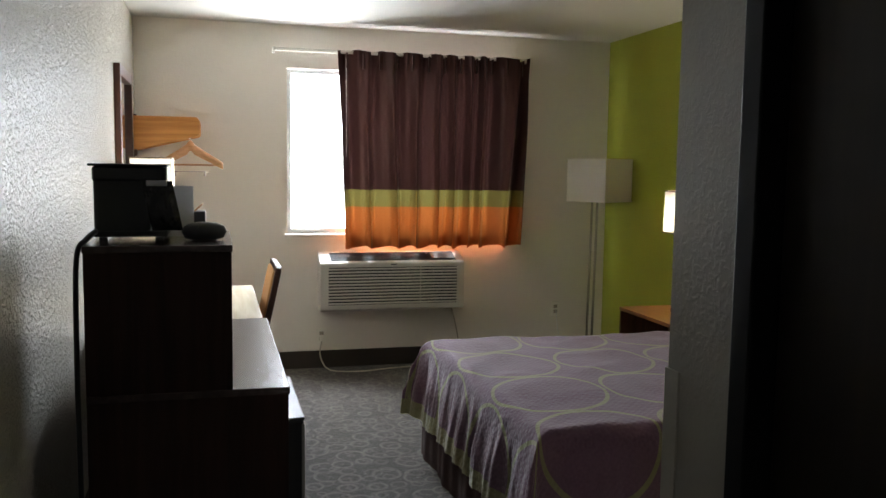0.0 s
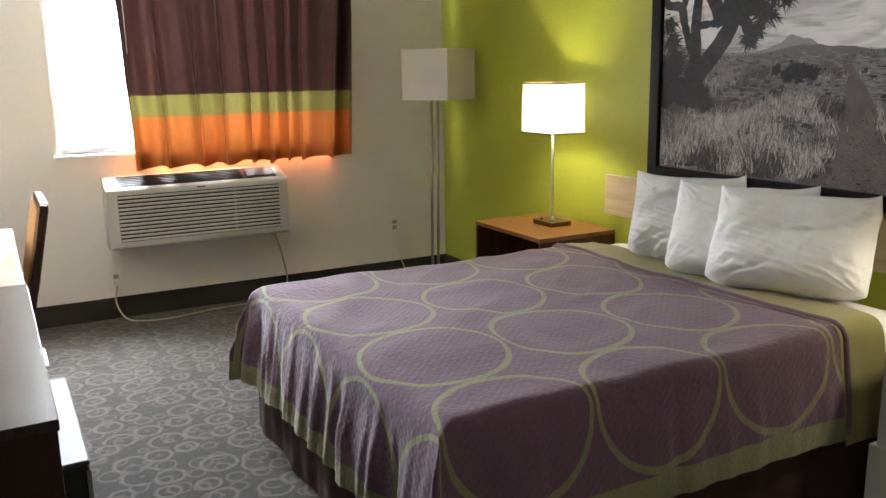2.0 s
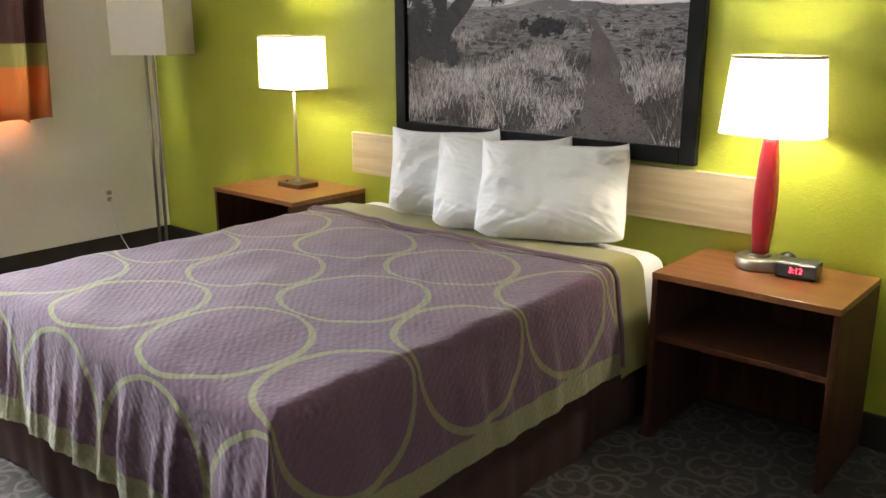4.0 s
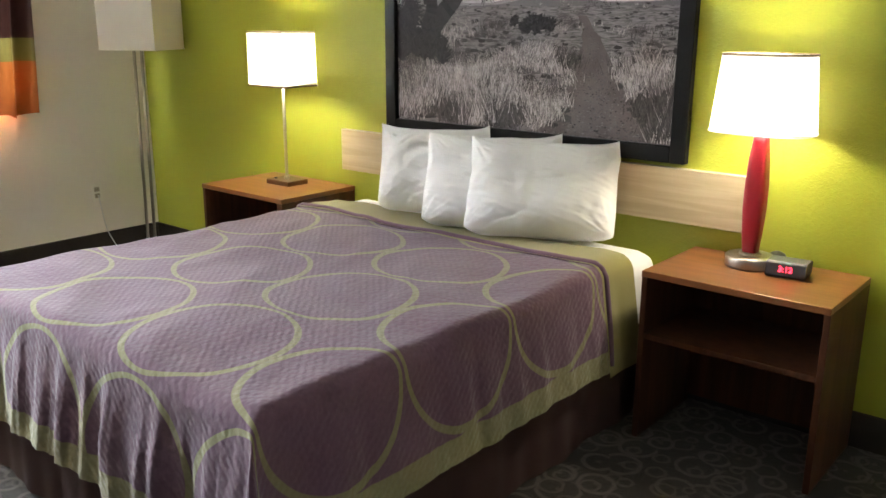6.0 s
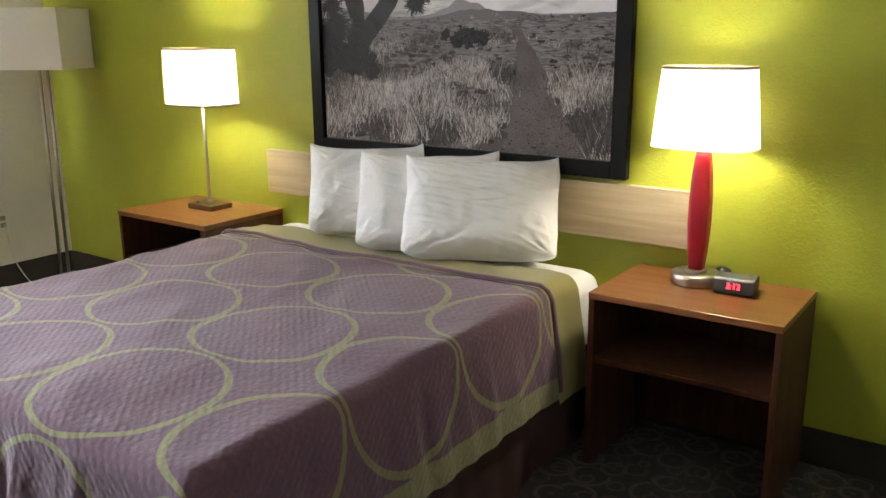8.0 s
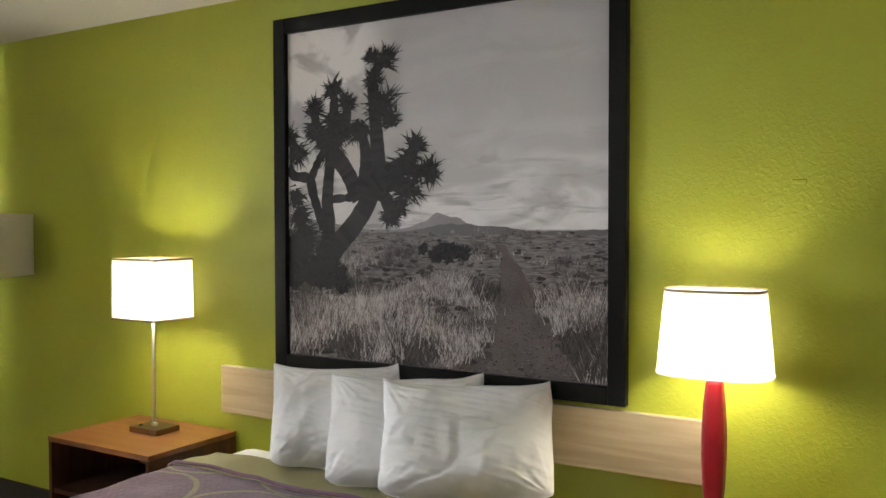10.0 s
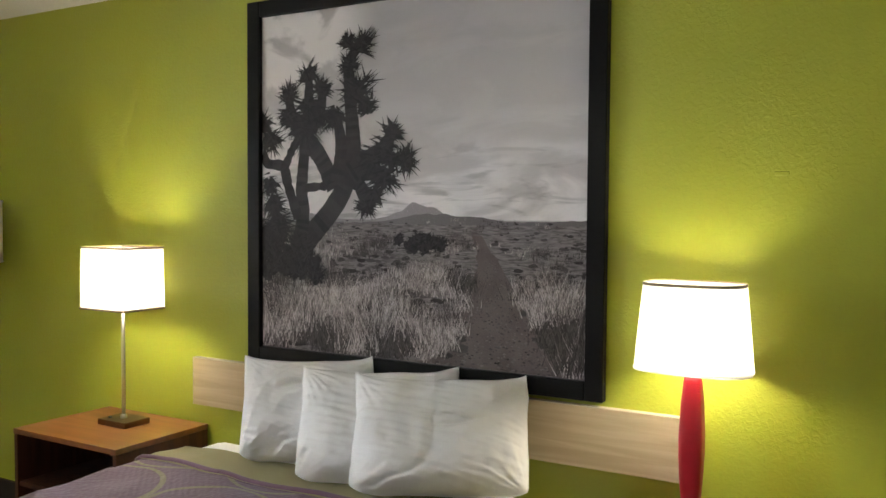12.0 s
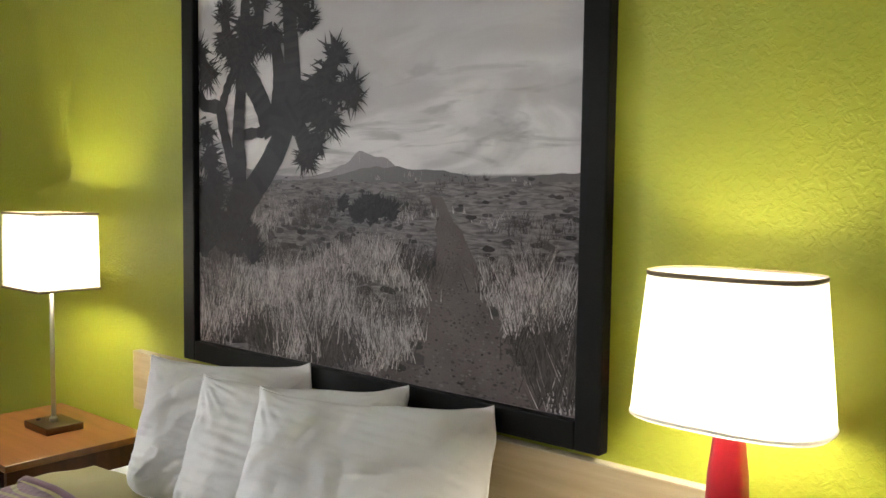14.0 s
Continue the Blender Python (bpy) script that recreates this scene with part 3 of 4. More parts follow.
square_lamp((-3.31, -1.35, 0.76), "lit table lamp with square white shade standing on the desk")
lamp("lamp_bulb_desk", "POINT", (-3.31, -1.35, 0.76 + 0.6), 16, BULB, 0.05)

rl = thing("red_table_lamp", (-0.14, -3.947, 0.607), "lit table lamp with red tapered body and white shade", "table lamp")
part("base", solid_lathe([(0.078, 0), (0.080, 0.004), (0.080, 0.034), (0.077, 0.038), (0.03, 0.04)], 48), M_NICKEL, rl, "brushed nickel disc base", True)
part("collar", moved(solid_lathe([(0.036, 0.038), (0.036, 0.047), (0.03, 0.05)], 24), 0, 0, 0), M_NICKEL, rl)
part("column", solid_lathe([(0.024, 0.048), (0.03, 0.12), (0.034, 0.2), (0.034, 0.27), (0.030, 0.36), (0.024, 0.42), (0.021, 0.447)], 32, 4.5), M_RED, rl, "glossy red bowed column", True)
part("stem", tube([(0, 0, 0.44), (0, 0, 0.55)], 0.008, 12), M_NICKEL, rl)
sh = part("shade", lathe([(0.166, 0.456), (0.143, 0.702)], 64, 3.0, 0.68, 1.0)[0], M_SHADE, rl, soft=True)
for r, z in ((0.1665, 0.456), (0.1435, 0.702)):
    part("binding", lathe([(r, z - 0.004), (r + 0.0012, z), (r, z + 0.004)], 64, 3.0, 0.68, 1.0)[0], M_TRIM if z > 0.6 else M_SHADE_OFF, sh)
part("bulb", moved(solid_lathe([(0.012, 0), (0.014, 0.03), (0.03, 0.07), (0.026, 0.1), (0.005, 0.11)], 16), 0, 0, 0.53), M_CARD, rl).visible_shadow = False
lamp("lamp_bulb_red", "POINT", (-0.14, -3.947, 0.607 + 0.56), 16, BULB, 0.055)

# ---- alarm clock ----
ck = thing("alarm_clock", (-0.172, -4.09, 0.607), "small black alarm clock with red digits on the nightstand", "clock", turn=-84)
bm = bmesh.new()
pr = [(-0.05, 0.004), (-0.057, 0.012), (-0.05, 0.05), (-0.042, 0.055), (0.045, 0.05), (0.05, 0.044), (0.05, 0.004)]
ends = [[bm.verts.new((x, y, z)) for y, z in pr] for x in (-0.062, 0.062)]
for k in range(len(pr)):
    q = (k + 1) % len(pr)
    bm.faces.new((ends[0][k], ends[0][q], ends[1][q], ends[1][k]))
bm.faces.new(ends[0]), bm.faces.new(ends[1][::-1])
bmesh.ops.bevel(bm, geom=bm.edges[:], offset=0.002, segments=2, affect="EDGES")
part("case", bm, M_DARKGREY, ck)
for x in (-0.05, 0.05):
    part("foot", block(x - 0.006, -0.04, 0.0, x + 0.006, 0.04, 0.005), M_PLASTIC, ck)
txt = bpy.data.curves.new("digits", "FONT")
txt.body, txt.size, txt.align_x, txt.align_y, txt.extrude = "3:12", 0.026, "CENTER", "CENTER", 0.0004
dig = new("digits", txt)
bpy.context.view_layer.update()
dm = bpy.data.meshes.new_from_object(dig)
bpy.data.objects.remove(dig)
dm.materials.clear()
dm.materials.append(M_LED)
dd = new("digits", dm)
dd.parent = ck
dd.matrix_basis = pose(0, -0.0555, 0.031, 80, 0, 0)
mo = thing("round_gadget", (-0.06, -4.012, 0.607), "small round black gadget behind the alarm clock", "gadget")
part("shell", solid_lathe([(0.022, 0), (0.03, 0.008), (0.032, 0.022), (0.026, 0.036), (0.012, 0.044), (0.002, 0.046)], 28), M_PLASTIC, mo, soft=True)

# ---- headboard and picture ----
hb = thing("headboard", (0, -2.853, 0.787), "long pale oak headboard panel fixed to the green wall", "headboard")
part("panel", block(-0.03, -1.035, -0.101, 0.0, 1.035, 0.099, 0.002), M_OAK, hb)
part("edge_band", block(-0.0305, -1.035, 0.099, 0.0, 1.035, 0.101, 0.0005), M_DESK, hb, "thin pale edge band")
for q in (-1, 1):
    part("edge_band", block(-0.0305, q * 1.035, -0.101, 0.0, q * 1.037, 0.101, 0.0005), M_DESK, hb)

# The picture: a framed desert photograph, flat print built of thin flat shapes
PY, PZ, PW, PH = -2.886, 1.625, 1.506, 1.44
pc = thing("framed_picture", (0, PY, PZ), "large black-framed monochrome desert photograph with a spiky tree", "picture")
fw = 0.062
for s in (-1, 1):
    part("frame_side", block(-0.036, s * PW / 2, -PH / 2, 0.0, s * (PW / 2 - fw), PH / 2, 0.004), M_BLACK, pc)
    part("frame_rail", block(-0.0355, -PW / 2 + fw, s * PH / 2, 0.0, PW / 2 - fw, s * (PH / 2 - fw), 0.004), M_BLACK, pc)
IW, IH = PW - 2 * fw, PH - 2 * fw
HOR = 0.392


def print_material():
    """Cloudy sky over a pale plain."""
    m = mat("photo_print", (0.4, 0.38, 0.37), 0.5, spec=0.12)
    n, l, put, calc, blend, step = tools(m)
    tc, sep = n.new("ShaderNodeTexCoord"), n.new("ShaderNodeSeparateXYZ")
    l.new(tc.outputs["Object"], sep.inputs[0])
    v = calc("ADD", calc("DIVIDE", sep.outputs[2], IH), 0.5)
    u = calc("SUBTRACT", 0.5, calc("DIVIDE", sep.outputs[1], IW))

    def cloud(sx, sz, scale, lo, hi):
        mp, t = n.new("ShaderNodeMapping"), n.new("ShaderNodeTexNoise")
        mp.inputs["Scale"].default_value = (1, sx, sz)
        mp.inputs["Rotation"].default_value = (0.25, 0, 0)
        t.inputs["Scale"].default_value, t.inputs["Detail"].default_value, t.inputs["Distortion"].default_value = scale, 7, 0.8
        l.new(tc.outputs["Object"], mp.inputs[0])
        l.new(mp.outputs[0], t.inputs["Vector"])
        return step(t.outputs[0], lo, hi)
    low = calc("SUBTRACT", 1.0, step(v, 0.42, 0.72))
    base = blend(step(v, 0.45, 1.0), (0.58, 0.555, 0.555, 1), (0.43, 0.41, 0.41, 1))
    streak = calc("MULTIPLY", cloud(1.0, 3.2, 2.6, 0.40, 0.62), calc("MULTIPLY_ADD", low, 0.85, 0.1))
    c = blend(streak, base, (0.86, 0.83, 0.83, 1))
    side = calc("MULTIPLY", calc("SUBTRACT", 1.0, step(u, 0.25, 0.42)), cloud(1.0, 1.6, 3.5, 0.42, 0.54))
    c = blend(calc("MULTIPLY", side, 0.8), c, (0.84, 0.81, 0.80, 1))
    dark = calc("MULTIPLY", cloud(1.0, 6.0, 3.1, 0.52, 0.66), low)
    c = blend(calc("MULTIPLY", dark, 0.6), c, (0.24, 0.23, 0.23, 1))
    plain = blend(cloud(1.0, 7.0, 24.0, 0.3, 0.7), (0.10, 0.09, 0.09, 1), (0.27, 0.245, 0.245, 1))
    c = blend(step(calc("MULTIPLY", v, -1.0), -HOR - 0.004, -HOR + 0.004), c, plain)
    l.new(c, n["Principled BSDF"].inputs["Base Color"])
    return m


def island_grey(name, dark, light):
    m = mat(name, light, 0.5, vary=0.0, spec=0.12)
    n, l, put, calc, blend, step = tools(m)
    g, t, tc = n.new("ShaderNodeNewGeometry"), n.new("ShaderNodeTexNoise"), n.new("ShaderNodeTexCoord")
    t.inputs["Scale"].default_value, t.inputs["Detail"].default_value = 40, 5
    l.new(tc.outputs["Object"], t.inputs["Vector"])
    f = calc("MULTIPLY_ADD", g.outputs["Random Per Island"], 0.75, calc("MULTIPLY_ADD", t.outputs[0], 0.7, -0.25))
    l.new(blend(f, (*dark, 1), (*light, 1)), n["Principled BSDF"].inputs["Base Color"])
    return m


rnd = random.Random(7)


def on_print(u, v, lift):
    return (-0.014 - lift, (0.5 - u) * IW, (v - 0.5) * IH)


def flat(bm, pts, lift):
    lift += rnd.uniform(0, 0.0005)
    bm.faces.new([bm.verts.new(on_print(min(max(u, 0.002), 0.998), min(max(v, 0.002), 0.998), lift)) for u, v in pts])


part("print", block(-0.014, -IW / 2, -IH / 2, -0.004, IW / 2, IH / 2), print_material(), pc, "matte monochrome print")
def hill_range(name, grey, crest, lift):
    bm = bmesh.new()
    cuts = [(0.02 + 0.978 * k / 120, crest(0.02 + 0.978 * k / 120)) for k in range(121)]
    for (u0, h0), (u1, h1) in zip(cuts, cuts[1:]):
        flat(bm, [(u0, HOR - 0.012), (u1, HOR - 0.012), (u1, h1), (u0, h0)], lift)
    return part(name, bm, mat(name + "_grey", grey, 0.5, vary=0.35, scale=9, spec=0.12), pc)


def bell(u, mid, wide):
    return math.exp(-((u - mid) / wide) ** 2)


hill_range("print_far_hill", (0.30, 0.28, 0.285), lambda u: HOR - 0.004 + 0.034 * bell(u, 0.53, 0.10) + 0.018 * bell(u, 0.52, 0.028) + 0.012 * bell(u, 0.58, 0.03) + 0.03 * bell(u, 0.10, 0.14) + 0.004 * noise.noise((u * 40, 1, 0)), 0.0004)
hill_range("print_near_hill", (0.17, 0.157, 0.16), lambda u: HOR - 0.008 + 0.026 * bell(u, 0.57, 0.11) + 0.012 * bell(u, 0.72, 0.07) + 0.012 * max(0.0, (u - 0.8) / 0.2) + 0.006 * noise.noise((u * 30, 4, 0)), 0.0010)


def path_mid(v):
    return 0.765 - 0.04 * v + 0.010 * math.sin(v * 18) - 0.9 * max(0.0, v - 0.27) ** 1.2


# scrub, grass and the sandy path
bm, shade_bm = bmesh.new(), bmesh.new()
for k in range(6500):
    d = rnd.random() ** 0.6
    v = HOR * (1 - d) - 0.01 + HOR * 0.02
    v = HOR - d * HOR
    u = rnd.uniform(-0.02, 1.02)
    half = 0.012 + 0.215 * d * d
    if abs(u - path_mid(v)) < half * rnd.uniform(0.75, 1.05):
        continue
    clump = 1.5 * noise.noise((u * 4.5, v * 13, 4)) + 0.32
    if clump < 0.1 * rnd.random():
        continue
    if rnd.random() > clump * 1.5 + 0.12:
        continue
    mass = rnd.uniform(0.5, 1.3)
    tone = noise.noise((u * 6 + 20, v * 16, 9)) + rnd.uniform(-0.12, 0.2)
    for j in range(7):
        hgt = (0.014 + 0.105 * d * rnd.random()) * (0.5 + clump * 0.9) * mass
        lean = rnd.uniform(-0.6, 0.6) * hgt
        w = 0.0006 + 0.0009 * d
        uu = u + rnd.gauss(0, 0.016 * (0.3 + d))
        flat(shade_bm if tone < -0.02 else bm, [(uu - w, v), (uu + w, v), (uu + lean, min(v + hgt, HOR + 0.02))], 0.0022 + 0.0004 * d)
g = part("print_dark_grass", shade_bm, island_grey("print_dark_grass_grey", (0.025, 0.022, 0.022), (0.12, 0.105, 0.10)), pc)
g["kind"] = "stuff"
g = part("print_grass", bm, island_grey("print_grass_grey", (0.05, 0.042, 0.042), (0.66, 0.59, 0.57)), pc)
g["kind"] = "stuff"
bm = bmesh.new()
for k in range(800):
    d = rnd.random() ** 0.8
    v, u = HOR - d * HOR * 0.98, rnd.uniform(0, 1)
    if abs(u - path_mid(v)) < 0.02 + 0.10 * d:
        continue
    r = (0.004 + 0.016 * d) * rnd.uniform(0.4, 1.3)
    flat(bm, [(u + r * 1.5 * math.cos(a) * rnd.uniform(0.7, 1.1), v + r * 0.6 * (1 + math.sin(a)) * rnd.uniform(0.7, 1.1)) for a in [q * 0.7 for q in range(9)]], 0.0014)
g = part("print_scrub", bm, island_grey("print_scrub_grey", (0.03, 0.026, 0.026), (0.10, 0.09, 0.09)), pc)
g["kind"] = "stuff"
bm = bmesh.new()
for k in range(24):
    v0, v1 = HOR * 0.9 * k / 24, HOR * 0.9 * (k + 1) / 24
    e = [(0.014 + 0.215 * (1 - v / (HOR * 0.9)) ** 1.6 + 0.008 * noise.noise((v * 60, 2, 2))) for v in (v0, v1)]
    flat(bm, [(path_mid(v0) - e[0], v0), (path_mid(v0) + e[0], v0), (path_mid(v1) + e[1], v1), (path_mid(v1) - e[1], v1)], 0.0009)
part("print_path", bm, mat("print_path_grey", (0.135, 0.112, 0.107), 0.5, vary=0.7, scale=26, spec=0.12), pc)
# pebbles on the path
bm = bmesh.new()
for k in range(900):
    d = rnd.random() ** 0.7
    v = HOR * 0.8 * (1 - d)
    u = path_mid(v) + rnd.uniform(-1, 1) * (0.01 + 0.17 * d ** 1.4)
    r = (0.0012 + 0.0035 * d) * rnd.uniform(0.5, 1.3)
    flat(bm, [(u - r, v), (u + r * 0.2, v - r * 0.5), (u + r, v + r * 0.1), (u + r * 0.1, v + r * 0.6)], 0.0016)
g = part("print_pebble", bm, island_grey("print_pebble_grey", (0.03, 0.026, 0.026), (0.22, 0.195, 0.19)), pc)
g["kind"] = "stuff"
# the spiky tree
bm = bmesh.new()


def limb(pts, w0, w1):
    p = smooth_line([(u, v, 0) for u, v in pts], 6)
    sides = []
    for k in range(len(p)):
        d = (p[min(k + 1, len(p) - 1)] - p[max(k - 1, 0)]).normalized()
        a = 1.05 * (w0 + (w1 - w0) * k / len(p)) + 0.004 * noise.noise((k * 0.9, w0 * 90, 2))
        sides.append((p[k] - Vector((-d.y, d.x, 0)) * a, p[k] + Vector((-d.y, d.x, 0)) * a))
    lift = 0.0032 + rnd.uniform(0, 0.0004)
    for (a, b), (c, e) in zip(sides, sides[1:]):
        bm.faces.new([bm.verts.new(on_print(max(q.x, 0.002), q.y, lift)) for q in (a, b, e, c)])


def tuft(u, v, r, aim=90.0, spread=150.0):
    r *= 1.15
    flat(bm, [(u + r * 0.48 * math.cos(a) * rnd.uniform(0.85, 1.1), v + r * 0.52 * math.sin(a) * rnd.uniform(0.85, 1.1)) for a in [q * 2 * math.pi / 14 for q in range(14)]], 0.0034)
    for k in range(110):
        a = radians(aim + rnd.uniform(-spread, spread))
        h = r * rnd.uniform(0.65, 1.1)
        cu2, cv = u + rnd.gauss(0, r * 0.2), v + rnd.gauss(0, r * 0.22)
        w = 0.0036
        flat(bm, [(cu2 - w * math.sin(a), cv + w * math.cos(a)), (cu2 + w * math.sin(a), cv - w * math.cos(a)), (cu2 + h * math.cos(a), cv + h * math.sin(a))], 0.0036)


limb([(0.12, 0.27), (0.14, 0.335), (0.152, 0.39), (0.148, 0.475), (0.154, 0.555), (0.166, 0.64), (0.172, 0.72), (0.174, 0.79)], 0.026, 0.013)
limb([(0.135, 0.27), (0.17, 0.33), (0.250, 0.414), (0.302, 0.492), (0.325, 0.570), (0.325, 0.628), (0.32, 0.695), (0.313, 0.783), (0.313, 0.841), (0.346, 0.886)], 0.034, 0.013)
limb([(0.136, 0.394), (0.099, 0.490), (0.080, 0.547), (0.023, 0.559), (0.004, 0.59)], 0.017, 0.013)
limb([(0.085, 0.54), (0.115, 0.60), (0.154, 0.646)], 0.013, 0.013)
limb([(0.150, 0.483), (0.239, 0.489)], 0.012, 0.012)
limb([(0.154, 0.635), (0.197, 0.594), (0.232, 0.543), (0.262, 0.48)], 0.026, 0.024)
limb([(0.27, 0.50), (0.285, 0.58), (0.279, 0.650), (0.255, 0.70)], 0.022, 0.013)
limb([(0.166, 0.62), (0.12, 0.68), (0.101, 0.75)], 0.02, 0.012)
limb([(0.18, 0.65), (0.215, 0.71), (0.220, 0.76)], 0.018, 0.012)
limb([(0.315, 0.52), (0.37, 0.56), (0.42, 0.59), (0.454, 0.63)], 0.03, 0.014)
limb([(0.39, 0.565), (0.44, 0.565), (0.494, 0.553)], 0.018, 0.013)
limb([(0.30, 0.50), (0.345, 0.49), (0.37, 0.455), (0.395, 0.46)], 0.018, 0.022)
limb([(0.33, 0.51), (0.38, 0.52), (0.425, 0.514)], 0.018, 0.018)
# crown heads: the upright ones, then the hanging skirts of dead leaves
UPRIGHT = ((0.352, 0.885, 0.042), (0.307, 0.895, 0.026), (0.313, 0.832, 0.034), (0.335, 0.753, 0.058), (0.369, 0.712, 0.036), (0.174, 0.809, 0.036), (0.220, 0.769, 0.034), (0.101, 0.760, 0.036), (0.454, 0.634, 0.034), (0.494, 0.555, 0.038), (0.004, 0.673, 0.04))
HANGING = ((0.099, 0.699, 0.036), (0.172, 0.725, 0.046), (0.154, 0.646, 0.055), (0.13, 0.68, 0.045), (0.205, 0.69, 0.045), (0.260, 0.69, 0.042), (0.035, 0.631, 0.042), (0.430, 0.595, 0.036), (0.457, 0.561, 0.03), (0.425, 0.514, 0.05), (0.392, 0.568, 0.05), (0.398, 0.462, 0.034), (0.370, 0.434, 0.034), (0.035, 0.496, 0.034), (0.048, 0.435, 0.05), (0.062, 0.372, 0.06), (0.023, 0.341, 0.06))
for u, v, r in UPRIGHT:
    tuft(u, v, r, 90 if v > 0.6 else 0, 130)
for u, v, r in HANGING:
    tuft(u, v, r, -90, 120)
for k in range(26):
    tuft(rnd.uniform(0.0, 0.20), rnd.uniform(0.22, 0.32), rnd.uniform(0.02, 0.04), 90, 70)
for k in range(14):
    tuft(0.55 + rnd.gauss(0, 0.03), 0.325 + rnd.gauss(0, 0.008), rnd.uniform(0.012, 0.024), 90, 80)
part("print_tree", bm, island_grey("print_tree_grey", (0.014, 0.013, 0.014), (0.05, 0.046, 0.048)), pc)

# ---- bed ----
BX0, BX1, BY0, BY1, BZ = -1.96, -0.07, -3.60, -2.015, 0.588
BYC = (BY0 + BY1) / 2
bed = thing("bed", (0, 0, 0), "made bed with white sheet and brown pleated bed skirt", "bed")
part("mattress", block(BX0 + 0.02, BY0 + 0.004, 0.28, BX1, BY1 - 0.004, BZ - 0.004, 0.075, 6), M_LINEN, bed, "mattress under a white fitted sheet", True)
part("box_spring", block(BX0 + 0.03, BY0 + 0.03, 0.12, BX1, BY1 - 0.03, 0.30, 0.01), M_SKIRT, bed)


def skirt(a, b):
    bm = bmesh.new()
    a, b = Vector(a), Vector(b)
    d = b - a
    nn = Vector((d.y, -d.x, 0)).normalized()
    n = max(8, int(d.length / 0.012))
    rows = []
    for z, k in ((0.34, 0.1), (0.2, 0.6), (0.1, 0.85), (0.006, 1.0)):
        row = []
        for i in range(n + 1):
            s = i / n * d.length
            o = 0.012 * k * (math.sin(s * 17) ** 3 + 0.5 * noise.noise((s * 7, z * 2, 1))) + 0.012 * k
            p = a + d * (i / n) + nn * o
            row.append(bm.verts.new((p.x, p.y, z)))
        rows.append(row)
    for r0, r1 in zip(rows, rows[1:]):
        for i in range(n):
            bm.faces.new((r0[i], r0[i + 1], r1[i + 1], r1[i]))
    return part("bed_skirt", bm, M_SKIRT, bed, "dark brown gathered skirt", True)


skirt((BX0, BY0, 0), (BX1, BY0, 0))
skirt((BX0, BY1, 0), (BX0, BY0, 0))
skirt((BX1, BY1, 0), (BX0, BY1, 0))


def drape(u, v, lift=0.0):
    """Place of the bedspread at u metres of cloth from the headboard and v across, v = 0 along the bed's middle."""
    half, r = (BY1 - BY0) / 2, 0.055
    lu, lv = u - (-BX0 - r), abs(v) - (half - r)
    sv = 1 if v > 0 else -1
    x, y, z = -u, BYC + v, BZ + 0.012 + lift
    arc = r * math.pi / 2

    def over(e):
        if e <= 0:
            return e, 0.0
        if e < arc:
            return r * math.sin(e / r), r * (1 - math.cos(e / r))
        return r + 0.12 * (e - arc), r + (e - arc) * 0.98
    ox, dzx = over(lu)
    oy, dzy = over(lv)
    if lu > 0:
        x = BX0 + r - ox
    if lv > 0:
        y = BYC + sv * (half - r + oy)
    hang = max(dzx, dzy)
    if lu > 0 and lv > 0:
        # the corner falls as one soft cone
        k = min(1.0, min(lu, lv) / 0.22)
        hang = max(dzx, dzy) + 0.06 * k * min(dzx, dzy)
        q = 0.05 * k
        x -= q
        y += sv * q
    z -= hang
    f = min(1.0, max(0.0, hang - 0.03) / 0.2)
    if f > 0:
        along = v if dzx >= dzy else u
        wave = 0.35 * math.sin(along * 38 + 2.5 * math.sin(along * 6)) + 0.8 * noise.noise((along * 9, hang * 2.0, 2 + sv)) + 0.5 * noise.noise((along * 26, hang * 3, 8)) + 0.22 * noise.noise((along * 60, hang * 4, 5))
        wave *= 0.022 * f * (1.0 if dzx >= dzy else 0.45)
        if dzx >= dzy:
            x -= wave + 0.008 * f
        else:
            y += sv * (wave + 0.008 * f)
    z += 0.014 * noise.noise((u * 2.3, v * 2.3, 0)) + 0.004 * noise.noise((u * 7, v * 7, 3))
    z += (0.016 * max(0.0, noise.noise((u * 3.2 + v * 1.4, v * 2.0, 6))) + 0.007 * max(0.0, 0.25 - abs(noise.noise((u * 2.2 + v * 2.6, v * 1.3 - u, 14)))) * 4) * max(0.0, 1 - f * 2)
    return x, y, max(z, 0.02)


def cloth(name, u0, u1, v0, v1, material, parent, step_size=0.0125, lift=0.0, label=""):
    bm = bmesh.new()
    lay = bm.loops.layers.uv.new("cloth")
    nu, nv = int((u1 - u0) / step_size) + 1, int((v1 - v0) / step_size) + 1
    g, cc = [], {}
    for i in range(nu + 1):
        row = []
        for j in range(nv + 1):
            u, v = u0 + (u1 - u0) * i / nu, v0 + (v1 - v0) * j / nv
            p = bm.verts.new(drape(u, v, lift))
            cc[p] = (u, v)
            row.append(p)
        g.append(row)
    for i in range(nu):
        for j in range(nv):
            f = bm.faces.new((g[i][j], g[i + 1][j], g[i + 1][j + 1], g[i][j + 1]))
            for lp in f.loops:
                lp[lay].uv = cc[lp.vert]
    return part(name, bm, material, parent, label, True)


HEAD_U = 0.30
sp = thing("bedspread", (0, 0, 0), "mauve bedspread with olive ring pattern and olive hem, turned back", "bedspread")
cloth("cover", 0.49, 2.325, -1.125, 1.125, M_SPREAD, sp)
cloth("turned_back_band", HEAD_U, 0.52, -1.15, 1.15, M_OLIVE, sp, 0.02, 0.006, "plain olive turned-back edge")
